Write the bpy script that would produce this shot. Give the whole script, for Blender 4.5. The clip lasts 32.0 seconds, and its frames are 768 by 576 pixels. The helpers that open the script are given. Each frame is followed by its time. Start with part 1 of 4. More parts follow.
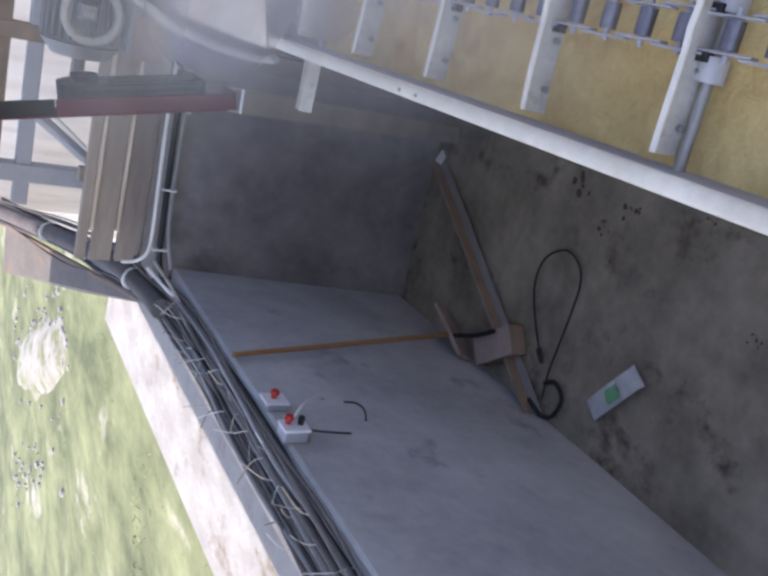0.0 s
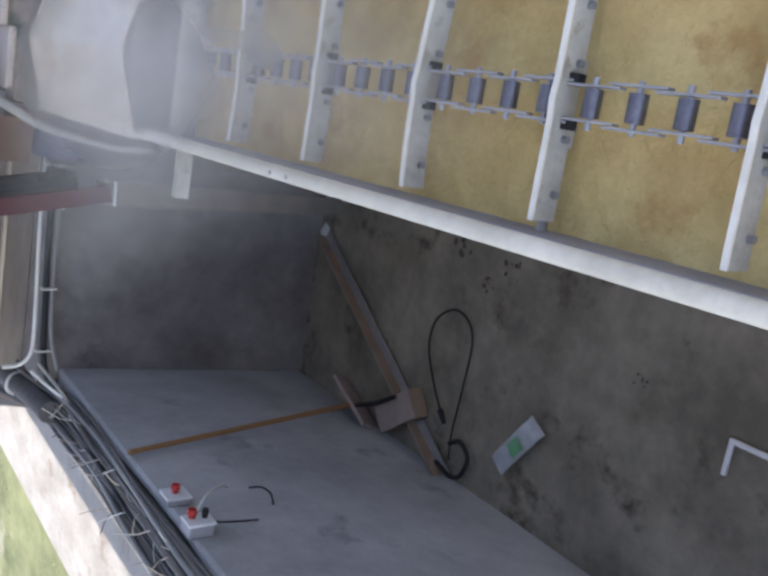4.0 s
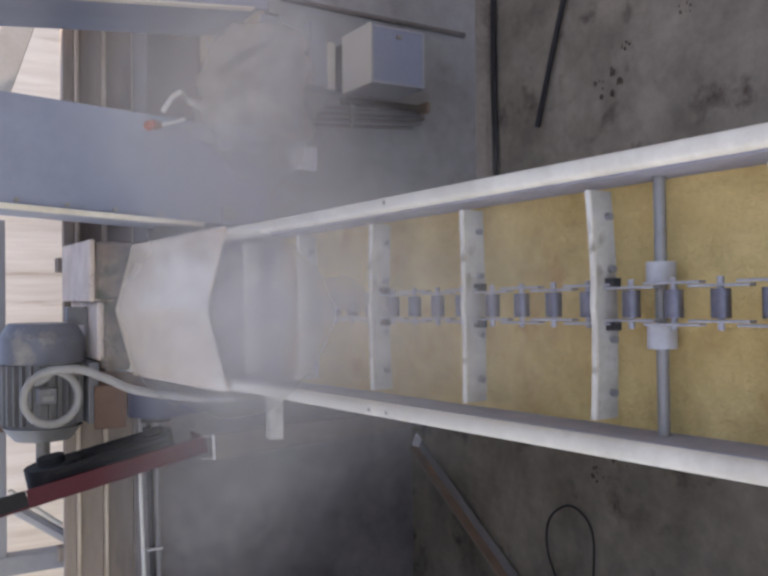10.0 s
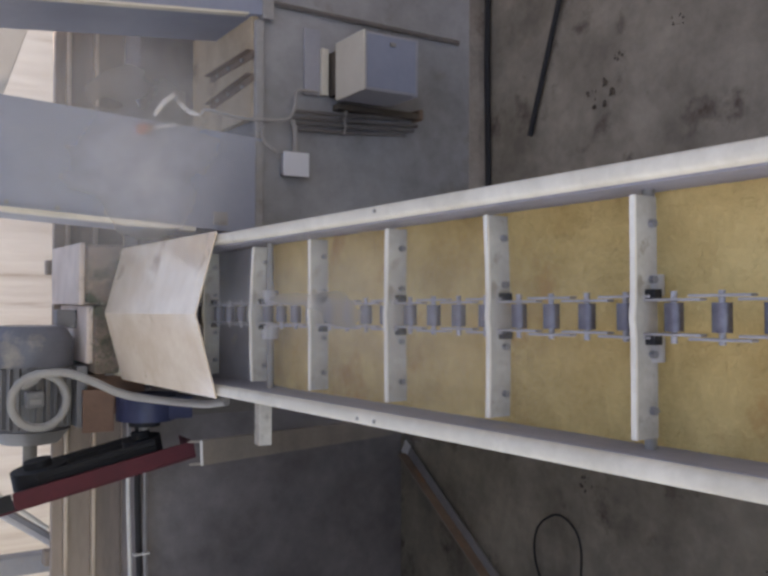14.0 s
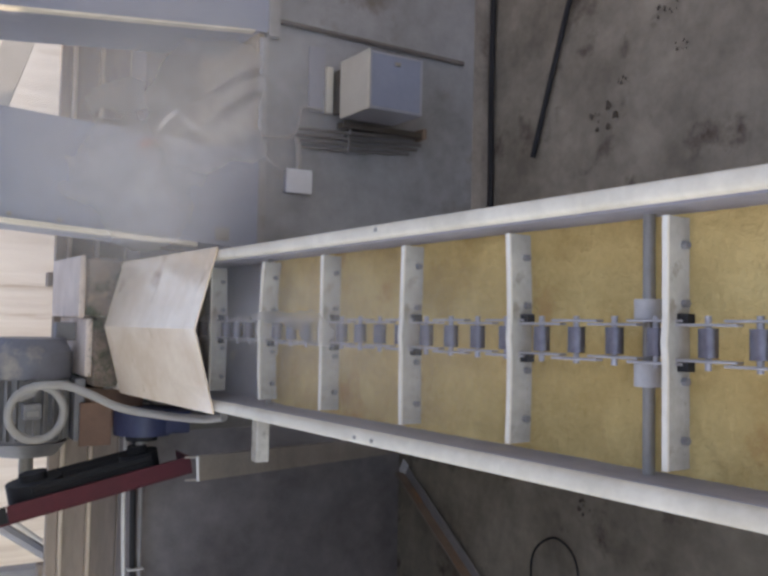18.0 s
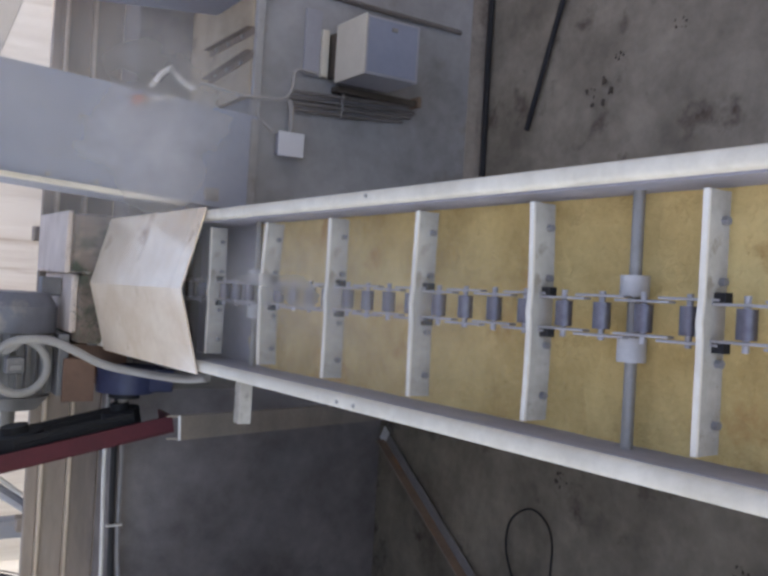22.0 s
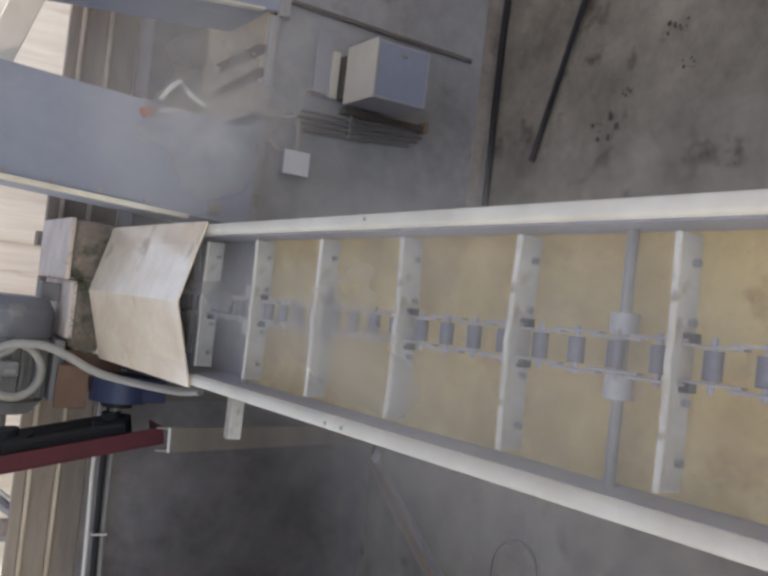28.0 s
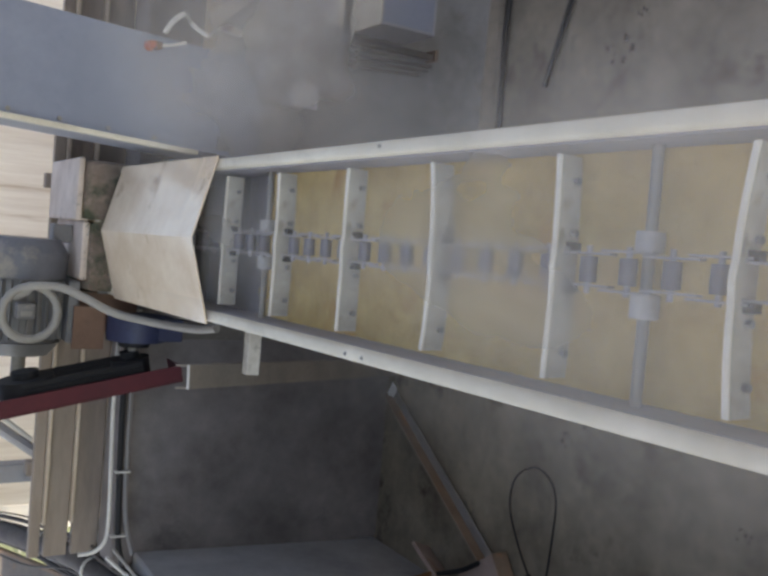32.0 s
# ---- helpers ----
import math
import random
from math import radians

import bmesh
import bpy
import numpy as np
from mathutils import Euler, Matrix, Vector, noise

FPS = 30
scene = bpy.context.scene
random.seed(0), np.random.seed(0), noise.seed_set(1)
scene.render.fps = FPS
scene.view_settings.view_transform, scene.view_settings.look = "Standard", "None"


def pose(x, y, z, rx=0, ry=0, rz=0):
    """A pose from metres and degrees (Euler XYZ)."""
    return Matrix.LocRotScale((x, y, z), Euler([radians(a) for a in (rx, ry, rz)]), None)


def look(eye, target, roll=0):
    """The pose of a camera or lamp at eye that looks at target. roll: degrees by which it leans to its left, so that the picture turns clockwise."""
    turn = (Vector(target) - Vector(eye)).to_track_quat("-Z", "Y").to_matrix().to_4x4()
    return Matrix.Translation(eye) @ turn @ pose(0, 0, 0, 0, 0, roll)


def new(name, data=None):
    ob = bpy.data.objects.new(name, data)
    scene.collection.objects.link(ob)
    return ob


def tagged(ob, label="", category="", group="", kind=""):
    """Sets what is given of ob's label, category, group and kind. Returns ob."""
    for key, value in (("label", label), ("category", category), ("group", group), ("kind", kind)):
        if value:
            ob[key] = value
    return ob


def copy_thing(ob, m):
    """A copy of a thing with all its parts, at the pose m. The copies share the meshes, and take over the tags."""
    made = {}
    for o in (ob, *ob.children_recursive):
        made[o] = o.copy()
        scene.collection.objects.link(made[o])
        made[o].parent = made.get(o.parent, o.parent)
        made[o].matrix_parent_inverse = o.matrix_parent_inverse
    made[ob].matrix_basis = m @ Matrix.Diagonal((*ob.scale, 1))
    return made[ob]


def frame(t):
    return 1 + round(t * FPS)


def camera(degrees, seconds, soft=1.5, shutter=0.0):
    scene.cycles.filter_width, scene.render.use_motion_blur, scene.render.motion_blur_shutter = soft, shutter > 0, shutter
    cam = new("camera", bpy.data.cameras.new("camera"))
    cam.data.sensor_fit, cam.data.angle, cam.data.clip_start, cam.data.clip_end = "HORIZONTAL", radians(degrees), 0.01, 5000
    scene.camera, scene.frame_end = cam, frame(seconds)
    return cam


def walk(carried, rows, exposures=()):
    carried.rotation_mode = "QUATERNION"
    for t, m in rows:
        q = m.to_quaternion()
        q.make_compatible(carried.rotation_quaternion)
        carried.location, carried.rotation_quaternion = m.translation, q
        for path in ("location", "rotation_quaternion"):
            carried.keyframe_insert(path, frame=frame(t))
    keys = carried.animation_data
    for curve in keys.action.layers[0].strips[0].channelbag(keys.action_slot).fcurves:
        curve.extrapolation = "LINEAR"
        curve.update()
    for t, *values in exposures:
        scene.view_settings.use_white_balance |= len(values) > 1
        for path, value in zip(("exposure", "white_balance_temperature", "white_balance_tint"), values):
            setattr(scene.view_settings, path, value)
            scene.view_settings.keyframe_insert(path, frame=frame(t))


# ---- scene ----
cam = camera(47.86, 32.0, soft=3.0)
PATH = [
    (0, (1.1318, 1.5236, 1.9664), (0.5297, 3.1592, 0.9854), -86.08),
    (0.5, (1.1335, 1.5312, 1.9646), (0.5675, 3.1908, 1.0027), -83.39),
    (1, (1.1350, 1.5330, 1.9605), (0.6097, 3.1837, 0.9608), -89.37),
    (1.5, (1.1456, 1.5263, 1.9467), (0.7023, 3.1253, 0.8302), -88.21),
    (2, (1.1535, 1.5240, 1.9388), (0.7504, 3.1183, 0.8006), -88.92),
    (2.5, (1.1536, 1.5144, 1.9348), (0.7544, 3.0581, 0.7275), -86.87),
    (3, (1.1547, 1.5096, 1.9346), (0.7333, 3.0545, 0.7365), -89.01),
    (3.5, (1.1538, 1.5064, 1.9392), (0.7551, 3.0755, 0.7649), -88.54),
    (5.5, (1.1621, 1.5453, 1.9557), (0.7041, 3.1163, 0.8059), -90.26),
    (6, (1.1708, 1.5360, 1.9505), (0.8023, 3.1061, 0.7679), -90.19),
    (6.5, (1.1791, 1.5344, 1.9478), (0.9282, 3.1216, 0.7571), -95.20),
    (7, (1.1972, 1.5237, 1.9487), (1.0217, 3.0654, 0.6869), -92.51),
    (7.5, (1.1985, 1.5346, 1.9539), (1.0231, 3.0902, 0.7091), -94.65),
    (8, (1.2035, 1.5319, 1.9632), (1.1567, 3.0866, 0.7060), -90.89),
    (8.5, (1.2068, 1.5378, 1.9717), (1.1503, 3.2610, 0.9580), -91.56),
    (9, (1.2109, 1.5438, 1.9807), (1.1940, 3.2806, 0.9892), -90.84),
    (9.5, (1.2130, 1.5483, 1.9849), (1.1936, 3.2849, 0.9929), -90.46),
    (10, (1.2143, 1.5509, 1.9871), (1.2286, 3.2667, 0.9595), -90.24),
    (10.5, (1.2140, 1.5552, 1.9867), (1.2409, 3.2594, 0.9403), -90.23),
    (11, (1.2178, 1.5557, 1.9905), (1.2422, 3.2637, 0.9502), -89.50),
    (11.5, (1.2201, 1.5563, 1.9858), (1.2418, 3.2575, 0.9344), -89.39),
    (12, (1.2237, 1.5537, 1.9826), (1.2555, 3.2568, 0.9345), -89.42),
    (12.5, (1.2197, 1.5522, 1.9814), (1.2479, 3.2563, 0.9350), -89.18),
    (13, (1.2192, 1.5493, 1.9783), (1.2346, 3.2545, 0.9333), -89.19),
    (13.5, (1.2195, 1.5492, 1.9817), (1.2443, 3.2576, 0.9421), -89.33),
    (15.5, (1.2291, 1.5541, 1.9790), (1.2548, 3.2524, 0.9230), -89.17),
    (16, (1.2307, 1.5526, 1.9757), (1.2587, 3.2554, 0.9270), -89.16),
    (16.5, (1.2304, 1.5503, 1.9808), (1.2841, 3.2670, 0.9561), -88.84),
    (17, (1.2308, 1.5463, 1.9829), (1.2911, 3.2608, 0.9549), -88.95),
    (17.5, (1.2245, 1.5458, 1.9793), (1.2865, 3.2421, 0.9216), -88.32),
    (18, (1.2239, 1.5503, 1.9779), (1.2896, 3.2580, 0.9391), -87.55),
    (18.5, (1.2169, 1.5492, 1.9808), (1.2774, 3.2516, 0.9327), -87.59),
    (19, (1.2149, 1.5502, 1.9795), (1.2513, 3.2492, 0.9250), -87.29),
    (19.5, (1.2147, 1.5504, 1.9763), (1.2669, 3.2419, 0.9104), -87.83),
    (20, (1.2139, 1.5495, 1.9751), (1.2515, 3.2591, 0.9380), -87.19),
    (20.5, (1.2138, 1.5482, 1.9781), (1.2533, 3.2445, 0.9195), -86.82),
    (21, (1.2154, 1.5510, 1.9769), (1.2487, 3.2424, 0.9101), -86.73),
    (21.5, (1.2169, 1.5518, 1.9765), (1.2214, 3.2367, 0.8990), -85.98),
    (22, (1.2197, 1.5501, 1.9770), (1.2151, 3.2423, 0.9109), -86.51),
    (22.5, (1.2230, 1.5512, 1.9797), (1.2188, 3.2479, 0.9210), -86.46),
    (23, (1.2277, 1.5536, 1.9761), (1.2383, 3.2405, 0.9018), -85.82),
    (23.5, (1.2279, 1.5529, 1.9764), (1.2516, 3.2378, 0.8991), -85.10),
    (24, (1.2274, 1.5541, 1.9741), (1.2467, 3.2359, 0.8919), -84.57),
    (24.5, (1.2250, 1.5501, 1.9738), (1.2296, 3.2419, 0.9071), -82.94),
    (25, (1.2257, 1.5489, 1.9738), (1.2552, 3.2331, 0.8956), -83.06),
    (25.5, (1.2266, 1.5502, 1.9727), (1.2565, 3.2336, 0.8933), -83.09),
    (27.5, (1.2259, 1.5371, 1.9673), (1.2725, 3.2340, 0.9097), -82.73),
    (28, (1.2268, 1.5380, 1.9669), (1.2693, 3.2355, 0.9101), -82.73),
    (28.5, (1.2286, 1.5424, 1.9668), (1.2707, 3.2470, 0.9215), -83.64),
    (29, (1.2281, 1.5449, 1.9685), (1.2550, 3.2497, 0.9230), -83.42),
    (29.5, (1.2231, 1.5516, 1.9640), (1.2443, 3.2523, 0.9118), -83.41),
    (30, (1.2168, 1.5569, 1.9640), (1.1847, 3.2718, 0.9353), -83.23),
    (30.5, (1.2111, 1.5613, 1.9647), (1.0818, 3.2691, 0.9318), -82.74),
    (31, (1.2054, 1.5598, 1.9698), (1.1232, 3.2718, 0.9391), -83.14),
    (31.5, (1.2056, 1.5595, 1.9690), (1.1448, 3.2436, 0.8919), -85.52),
    (32, (1.2067, 1.5606, 1.9686), (1.1066, 3.2605, 0.9196), -86.74),
]
EXPOSURES = [(0, 1.72, 6850, 21), (1, 1.72, 7350, 28), (2, 1.68, 7200, 22), (3, 1.68, 7150, 18), (6, 1.76, 7200, 15), (7, 1.48, 7400, 18), (9, 1.52, 7700, 21), (12, 1.54, 8100, 20), (13, 1.45, 8300, 21), (16, 1.44, 7650, 15), (17, 1.48, 7950, 19), (18, 1.56, 8050, 18), (19, 1.54, 8150, 23), (21, 1.56, 7550, 20), (23, 1.58, 7550, 17), (25, 1.58, 7550, 15), (28, 1.53, 8350, 16), (29, 1.52, 7550, 14), (30, 1.5, 7800, 20), (31, 1.26, 7500, 21), (32, 1.4, 8200, 13)]
walk(cam, [(t, look(eye, target, roll)) for t, eye, target, roll in PATH], EXPOSURES)

# ---- light ----
world = bpy.data.worlds.new("daylight")
scene.world = world
world.use_nodes = True
wn = world.node_tree
sky = wn.nodes.new("ShaderNodeTexSky")
sky.sky_type = "NISHITA"
sky.sun_disc = False
sky.sun_elevation = radians(58)
sky.sun_rotation = radians(-105)
wn.links.new(sky.outputs[0], wn.nodes["Background"].inputs[0])
wn.nodes["Background"].inputs[1].default_value = 0.15
sun_data = bpy.data.lights.new("sun", "SUN")
sun_data.energy, sun_data.angle, sun_data.color = 2.2, radians(0.6), (1.0, 0.95, 0.86)
sun = new("sun", sun_data)
sun.matrix_world = look((-3, 2.2, 6), (-3 + math.cos(radians(58)) * math.cos(radians(15)), 2.2 + math.cos(radians(58)) * math.sin(radians(15)), 6 - math.sin(radians(58))))


# ---- materials ----
def material(name, base, dark, rough=0.7, metal=0.0, scale=6.0, fine=60.0, bump=0.15, mix=0.5, spots=None, spot_scale=3.0, spot_at=0.6, streak=(1, 1, 1)):
    """Two tones mixed by broad and fine noise, optional stains of a third tone, and bump of both sizes."""
    m = bpy.data.materials.new(name)
    m.use_nodes = True
    nt, ln = m.node_tree.nodes, m.node_tree.links
    bsdf = nt["Principled BSDF"]
    co = nt.new("ShaderNodeTexCoord")
    mp = nt.new("ShaderNodeMapping")
    mp.inputs["Scale"].default_value = streak
    ln.new(co.outputs["Object"], mp.inputs[0])
    big, small = nt.new("ShaderNodeTexNoise"), nt.new("ShaderNodeTexNoise")
    for n, s, d in ((big, scale, 6), (small, fine, 4)):
        n.inputs["Scale"].default_value, n.inputs["Detail"].default_value, n.inputs["Roughness"].default_value = s, d, 0.64
        ln.new(mp.outputs[0], n.inputs["Vector"])
    ramp = nt.new("ShaderNodeMapRange")
    ramp.inputs[1].default_value, ramp.inputs[2].default_value = 0.35, 0.68
    ln.new(big.outputs[0], ramp.inputs[0])
    add = nt.new("ShaderNodeMath")
    add.operation = "MULTIPLY_ADD"
    ln.new(small.outputs[0], add.inputs[0])
    add.inputs[1].default_value = 0.6
    scaled = nt.new("ShaderNodeMath")
    scaled.operation = "MULTIPLY_ADD"
    ln.new(ramp.outputs[0], scaled.inputs[0])
    scaled.inputs[1].default_value, scaled.inputs[2].default_value = mix, -0.3 + (1 - mix) * 0.3
    ln.new(scaled.outputs[0], add.inputs[2])
    col = nt.new("ShaderNodeMix")
    col.data_type = "RGBA"
    col.inputs[6].default_value, col.inputs[7].default_value = (*dark, 1), (*base, 1)
    col.clamp_factor = True
    ln.new(add.outputs[0], col.inputs[0])
    out = col.outputs[2]
    if spots:
        sp = nt.new("ShaderNodeTexNoise")
        sp.inputs["Scale"].default_value, sp.inputs["Detail"].default_value, sp.inputs["Roughness"].default_value = spot_scale, 7, 0.65
        sp.noise_dimensions = "4D"
        sp.inputs["W"].default_value = 3.7
        ln.new(mp.outputs[0], sp.inputs["Vector"])
        sr = nt.new("ShaderNodeMapRange")
        sr.inputs[1].default_value, sr.inputs[2].default_value = spot_at, spot_at + 0.1
        ln.new(sp.outputs[0], sr.inputs[0])
        c2 = nt.new("ShaderNodeMix")
        c2.data_type = "RGBA"
        ln.new(sr.outputs[0], c2.inputs[0])
        ln.new(out, c2.inputs[6])
        c2.inputs[7].default_value = (*spots, 1)
        out = c2.outputs[2]
    ln.new(out, bsdf.inputs["Base Color"])
    bsdf.inputs["Roughness"].default_value, bsdf.inputs["Metallic"].default_value = rough, metal
    if bump:
        b = nt.new("ShaderNodeBump")
        b.inputs["Strength"].default_value, b.inputs["Distance"].default_value = bump, 0.01
        ln.new(add.outputs[0], b.inputs["Height"])
        ln.new(b.outputs[0], bsdf.inputs["Normal"])
    return m


FLOOR = material("stained concrete floor", (0.29, 0.253, 0.198), (0.132, 0.113, 0.086), 0.85, scale=2.9, fine=24, bump=0.45, mix=1.0, spots=(0.07, 0.05, 0.036), spot_scale=4.2, spot_at=0.56)
WALL_LEFT = material("grey cement render", (0.47, 0.475, 0.485), (0.29, 0.29, 0.3), 0.85, scale=2.0, fine=26, bump=0.3, mix=0.9, spots=(0.19, 0.19, 0.2), spot_scale=3.2, spot_at=0.575)
WALL_DARK = material("dark brown cement render", (0.255, 0.224, 0.21), (0.12, 0.104, 0.098), 0.9, scale=2.6, fine=18, bump=0.35, mix=0.95, spots=(0.07, 0.062, 0.063), spot_scale=1.7, spot_at=0.56)
WALL_GREY = material("dusty grey render", (0.345, 0.335, 0.33), (0.205, 0.197, 0.192), 0.88, scale=3.0, fine=22, bump=0.3, mix=0.95, spots=(0.18, 0.15, 0.125), spot_scale=2.6, spot_at=0.57)
LEDGE = material("whitewashed ledge", (0.355, 0.36, 0.355), (0.25, 0.245, 0.235), 0.9, scale=7, fine=40, bump=0.4, mix=1.0, spots=(0.17, 0.135, 0.1), spot_scale=6, spot_at=0.57, streak=(1, 0.6, 1))
CREAM = material("cream painted steel", (0.8, 0.73, 0.6), (0.6, 0.54, 0.43), 0.42, scale=5, fine=40, bump=0.06, mix=0.9, spots=(0.42, 0.34, 0.24), spot_scale=8, spot_at=0.64)
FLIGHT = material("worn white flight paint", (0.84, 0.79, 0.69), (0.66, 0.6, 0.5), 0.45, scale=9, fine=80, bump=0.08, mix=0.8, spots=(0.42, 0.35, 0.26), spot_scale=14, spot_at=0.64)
# Flight white taken darker: dust plus the blade's shade in one colour.
BLADEFACE = material("dusty shade-toned paint", (0.52, 0.485, 0.42), (0.35, 0.32, 0.27), 0.7, scale=14, fine=70, bump=0.15, mix=0.9, spots=(0.27, 0.23, 0.18), spot_scale=18, spot_at=0.56)
CHIPPED = material("chipped white flight paint", (0.78, 0.73, 0.63), (0.52, 0.46, 0.37), 0.55, scale=9, fine=80, bump=0.2, mix=0.8, spots=(0.3, 0.25, 0.18), spot_scale=22, spot_at=0.52)
HOOD = material("dusty sheet metal", (0.95, 0.8, 0.62), (0.78, 0.6, 0.43), 0.17, metal=0.12, scale=5, fine=34, bump=0.03, mix=1.0, spots=(0.44, 0.3, 0.2), spot_scale=5, spot_at=0.59)
SAWDUST = material("yellow sawdust", (0.76, 0.56, 0.235), (0.5, 0.34, 0.125), 0.95, scale=6, fine=110, bump=0.6, mix=0.95, spots=(0.5, 0.29, 0.1), spot_scale=7, spot_at=0.58)
STEEL = material("blue-grey chain steel", (0.22, 0.21, 0.235), (0.11, 0.1, 0.115), 0.38, metal=0.7, scale=30, fine=120, bump=0.1)
PLATE = material("dusty link steel", (0.5, 0.48, 0.48), (0.34, 0.32, 0.32), 0.5, metal=0.4, scale=30, fine=120, bump=0.1)
ROD = material("grey steel shaft", (0.36, 0.34, 0.31), (0.24, 0.225, 0.205), 0.45, metal=0.3, scale=20, fine=100, bump=0.08)
NYLON = material("white nylon collar", (0.56, 0.54, 0.52), (0.38, 0.36, 0.34), 0.5, scale=20, fine=90, bump=0.1)
BLUEGREY = material("blue-grey painted sheet", (0.28, 0.305, 0.375), (0.21, 0.23, 0.29), 0.45, scale=3, fine=40, bump=0.05, mix=0.8, spots=(0.35, 0.34, 0.34), spot_scale=3, spot_at=0.66)
RED = material("dark red guard paint", (0.115, 0.009, 0.018), (0.06, 0.006, 0.011), 0.7, scale=6, fine=60, bump=0.08)
BLACK = material("black rubber", (0.014, 0.013, 0.015), (0.007, 0.007, 0.009), 0.75, scale=10, fine=80, bump=0.1)
MOTOR = material("grey motor enamel", (0.27, 0.26, 0.26), (0.18, 0.17, 0.17), 0.5, scale=9, fine=80, bump=0.08, spots=(0.36, 0.33, 0.29), spot_scale=8, spot_at=0.6)
BLUE = material("dark blue gearbox enamel", (0.045, 0.06, 0.13), (0.025, 0.03, 0.07), 0.45, scale=8, fine=70, bump=0.08)
CONDUIT = material("grey plastic conduit", (0.38, 0.36, 0.33), (0.28, 0.26, 0.24), 0.6, scale=10, fine=90, bump=0.05)
WHITEPIPE = material("white plastic pipe", (0.7, 0.68, 0.65), (0.52, 0.5, 0.46), 0.5, scale=8, fine=60, bump=0.04)
CABLEGREY = material("dusty grey cable sheath", (0.15, 0.136, 0.134), (0.075, 0.068, 0.068), 0.95, scale=12, fine=60, bump=0.2)
DECK = material("blue-grey deck steel", (0.36, 0.345, 0.375), (0.23, 0.22, 0.245), 0.6, metal=0.1, scale=9, fine=70, bump=0.1, spots=(0.42, 0.35, 0.26), spot_scale=9, spot_at=0.62)
STRUT = material("dusty brown channel", (0.31, 0.26, 0.215), (0.19, 0.16, 0.13), 0.8, scale=8, fine=70, bump=0.15, spots=(0.18, 0.12, 0.08), spot_scale=9, spot_at=0.62)
BARK = material("dark brown bark", (0.1, 0.078, 0.058), (0.05, 0.04, 0.03), 0.9, scale=12, fine=90, bump=0.4)
FANGREY = material("blue-grey fan enamel", (0.2, 0.2, 0.225), (0.13, 0.13, 0.15), 0.45, scale=9, fine=80, bump=0.06, spots=(0.34, 0.3, 0.25), spot_scale=5, spot_at=0.62)
PALELIP = material("pale cement edge", (0.4, 0.385, 0.37), (0.25, 0.235, 0.22), 0.85, scale=6, fine=50, bump=0.2, spots=(0.2, 0.165, 0.135), spot_scale=5, spot_at=0.58)
MOSSY = material("mossy brown cast iron", (0.34, 0.25, 0.2), (0.15, 0.11, 0.085), 0.85, scale=14, fine=80, bump=0.3, mix=0.9, spots=(0.065, 0.075, 0.045), spot_scale=9, spot_at=0.46)
FADEDRED = material("faded orange-red plastic", (0.55, 0.15, 0.09), (0.38, 0.1, 0.06), 0.55, scale=20, fine=90, bump=0.04)
RUST = material("rusty steel", (0.28, 0.2, 0.14), (0.15, 0.1, 0.07), 0.8, scale=8, fine=70, bump=0.3, spots=(0.3, 0.15, 0.07), spot_scale=7, spot_at=0.58)
DUSTSTEEL = material("dusty grey angle steel", (0.17, 0.15, 0.128), (0.09, 0.078, 0.066), 0.7, scale=8, fine=70, bump=0.15, spots=(0.2, 0.12, 0.065), spot_scale=9, spot_at=0.62)
WOOD = material("brown wooden handle", (0.34, 0.18, 0.08), (0.2, 0.1, 0.045), 0.6, scale=4, fine=60, bump=0.15, streak=(1, 1, 0.2))
PLANK = material("weathered brown plank", (0.37, 0.3, 0.25), (0.2, 0.16, 0.135), 0.85, scale=5, fine=60, bump=0.3, mix=0.95, streak=(0.2, 1, 1), spots=(0.48, 0.4, 0.33), spot_scale=4, spot_at=0.6)
PALEWOOD = material("pale board edge", (0.66, 0.56, 0.45), (0.42, 0.33, 0.25), 0.8, scale=9, fine=60, bump=0.3, mix=1.0, streak=(0.4, 1, 1))
PLASTIC = material("white switch plastic", (0.75, 0.75, 0.76), (0.62, 0.62, 0.63), 0.4, scale=12, fine=90, bump=0.03)
REDBUTTON = material("red button plastic", (0.6, 0.03, 0.02), (0.4, 0.02, 0.015), 0.35, scale=20, fine=90, bump=0.02)
BOXGREY = material("grey enclosure enamel", (0.37, 0.365, 0.385), (0.28, 0.275, 0.295), 0.55, scale=5, fine=60, bump=0.04, spots=(0.36, 0.31, 0.26), spot_scale=5, spot_at=0.6)
BOXCREAM = material("cream enamel, daylight in its tone", (0.62, 0.57, 0.47), (0.5, 0.45, 0.36), 0.7, scale=6, fine=60, bump=0.06)
PLASTER = material("sunlit plaster", (0.86, 0.83, 0.8), (0.66, 0.61, 0.57), 0.9, scale=3.5, fine=26, bump=0.2, mix=1.0, spots=(0.46, 0.37, 0.3), spot_scale=4.5, spot_at=0.6, streak=(3.0, 1, 0.16))
GRASS = material("grass and soil", (0.21, 0.23, 0.11), (0.07, 0.085, 0.035), 0.95, scale=1.3, fine=9, bump=0.6, mix=1.0, spots=(0.4, 0.385, 0.32), spot_scale=0.8, spot_at=0.57, streak=(1, 0.5, 1))
BLADE = material("grass blades", (0.25, 0.28, 0.12), (0.16, 0.19, 0.08), 0.8, scale=1.2, fine=20, bump=0.0)
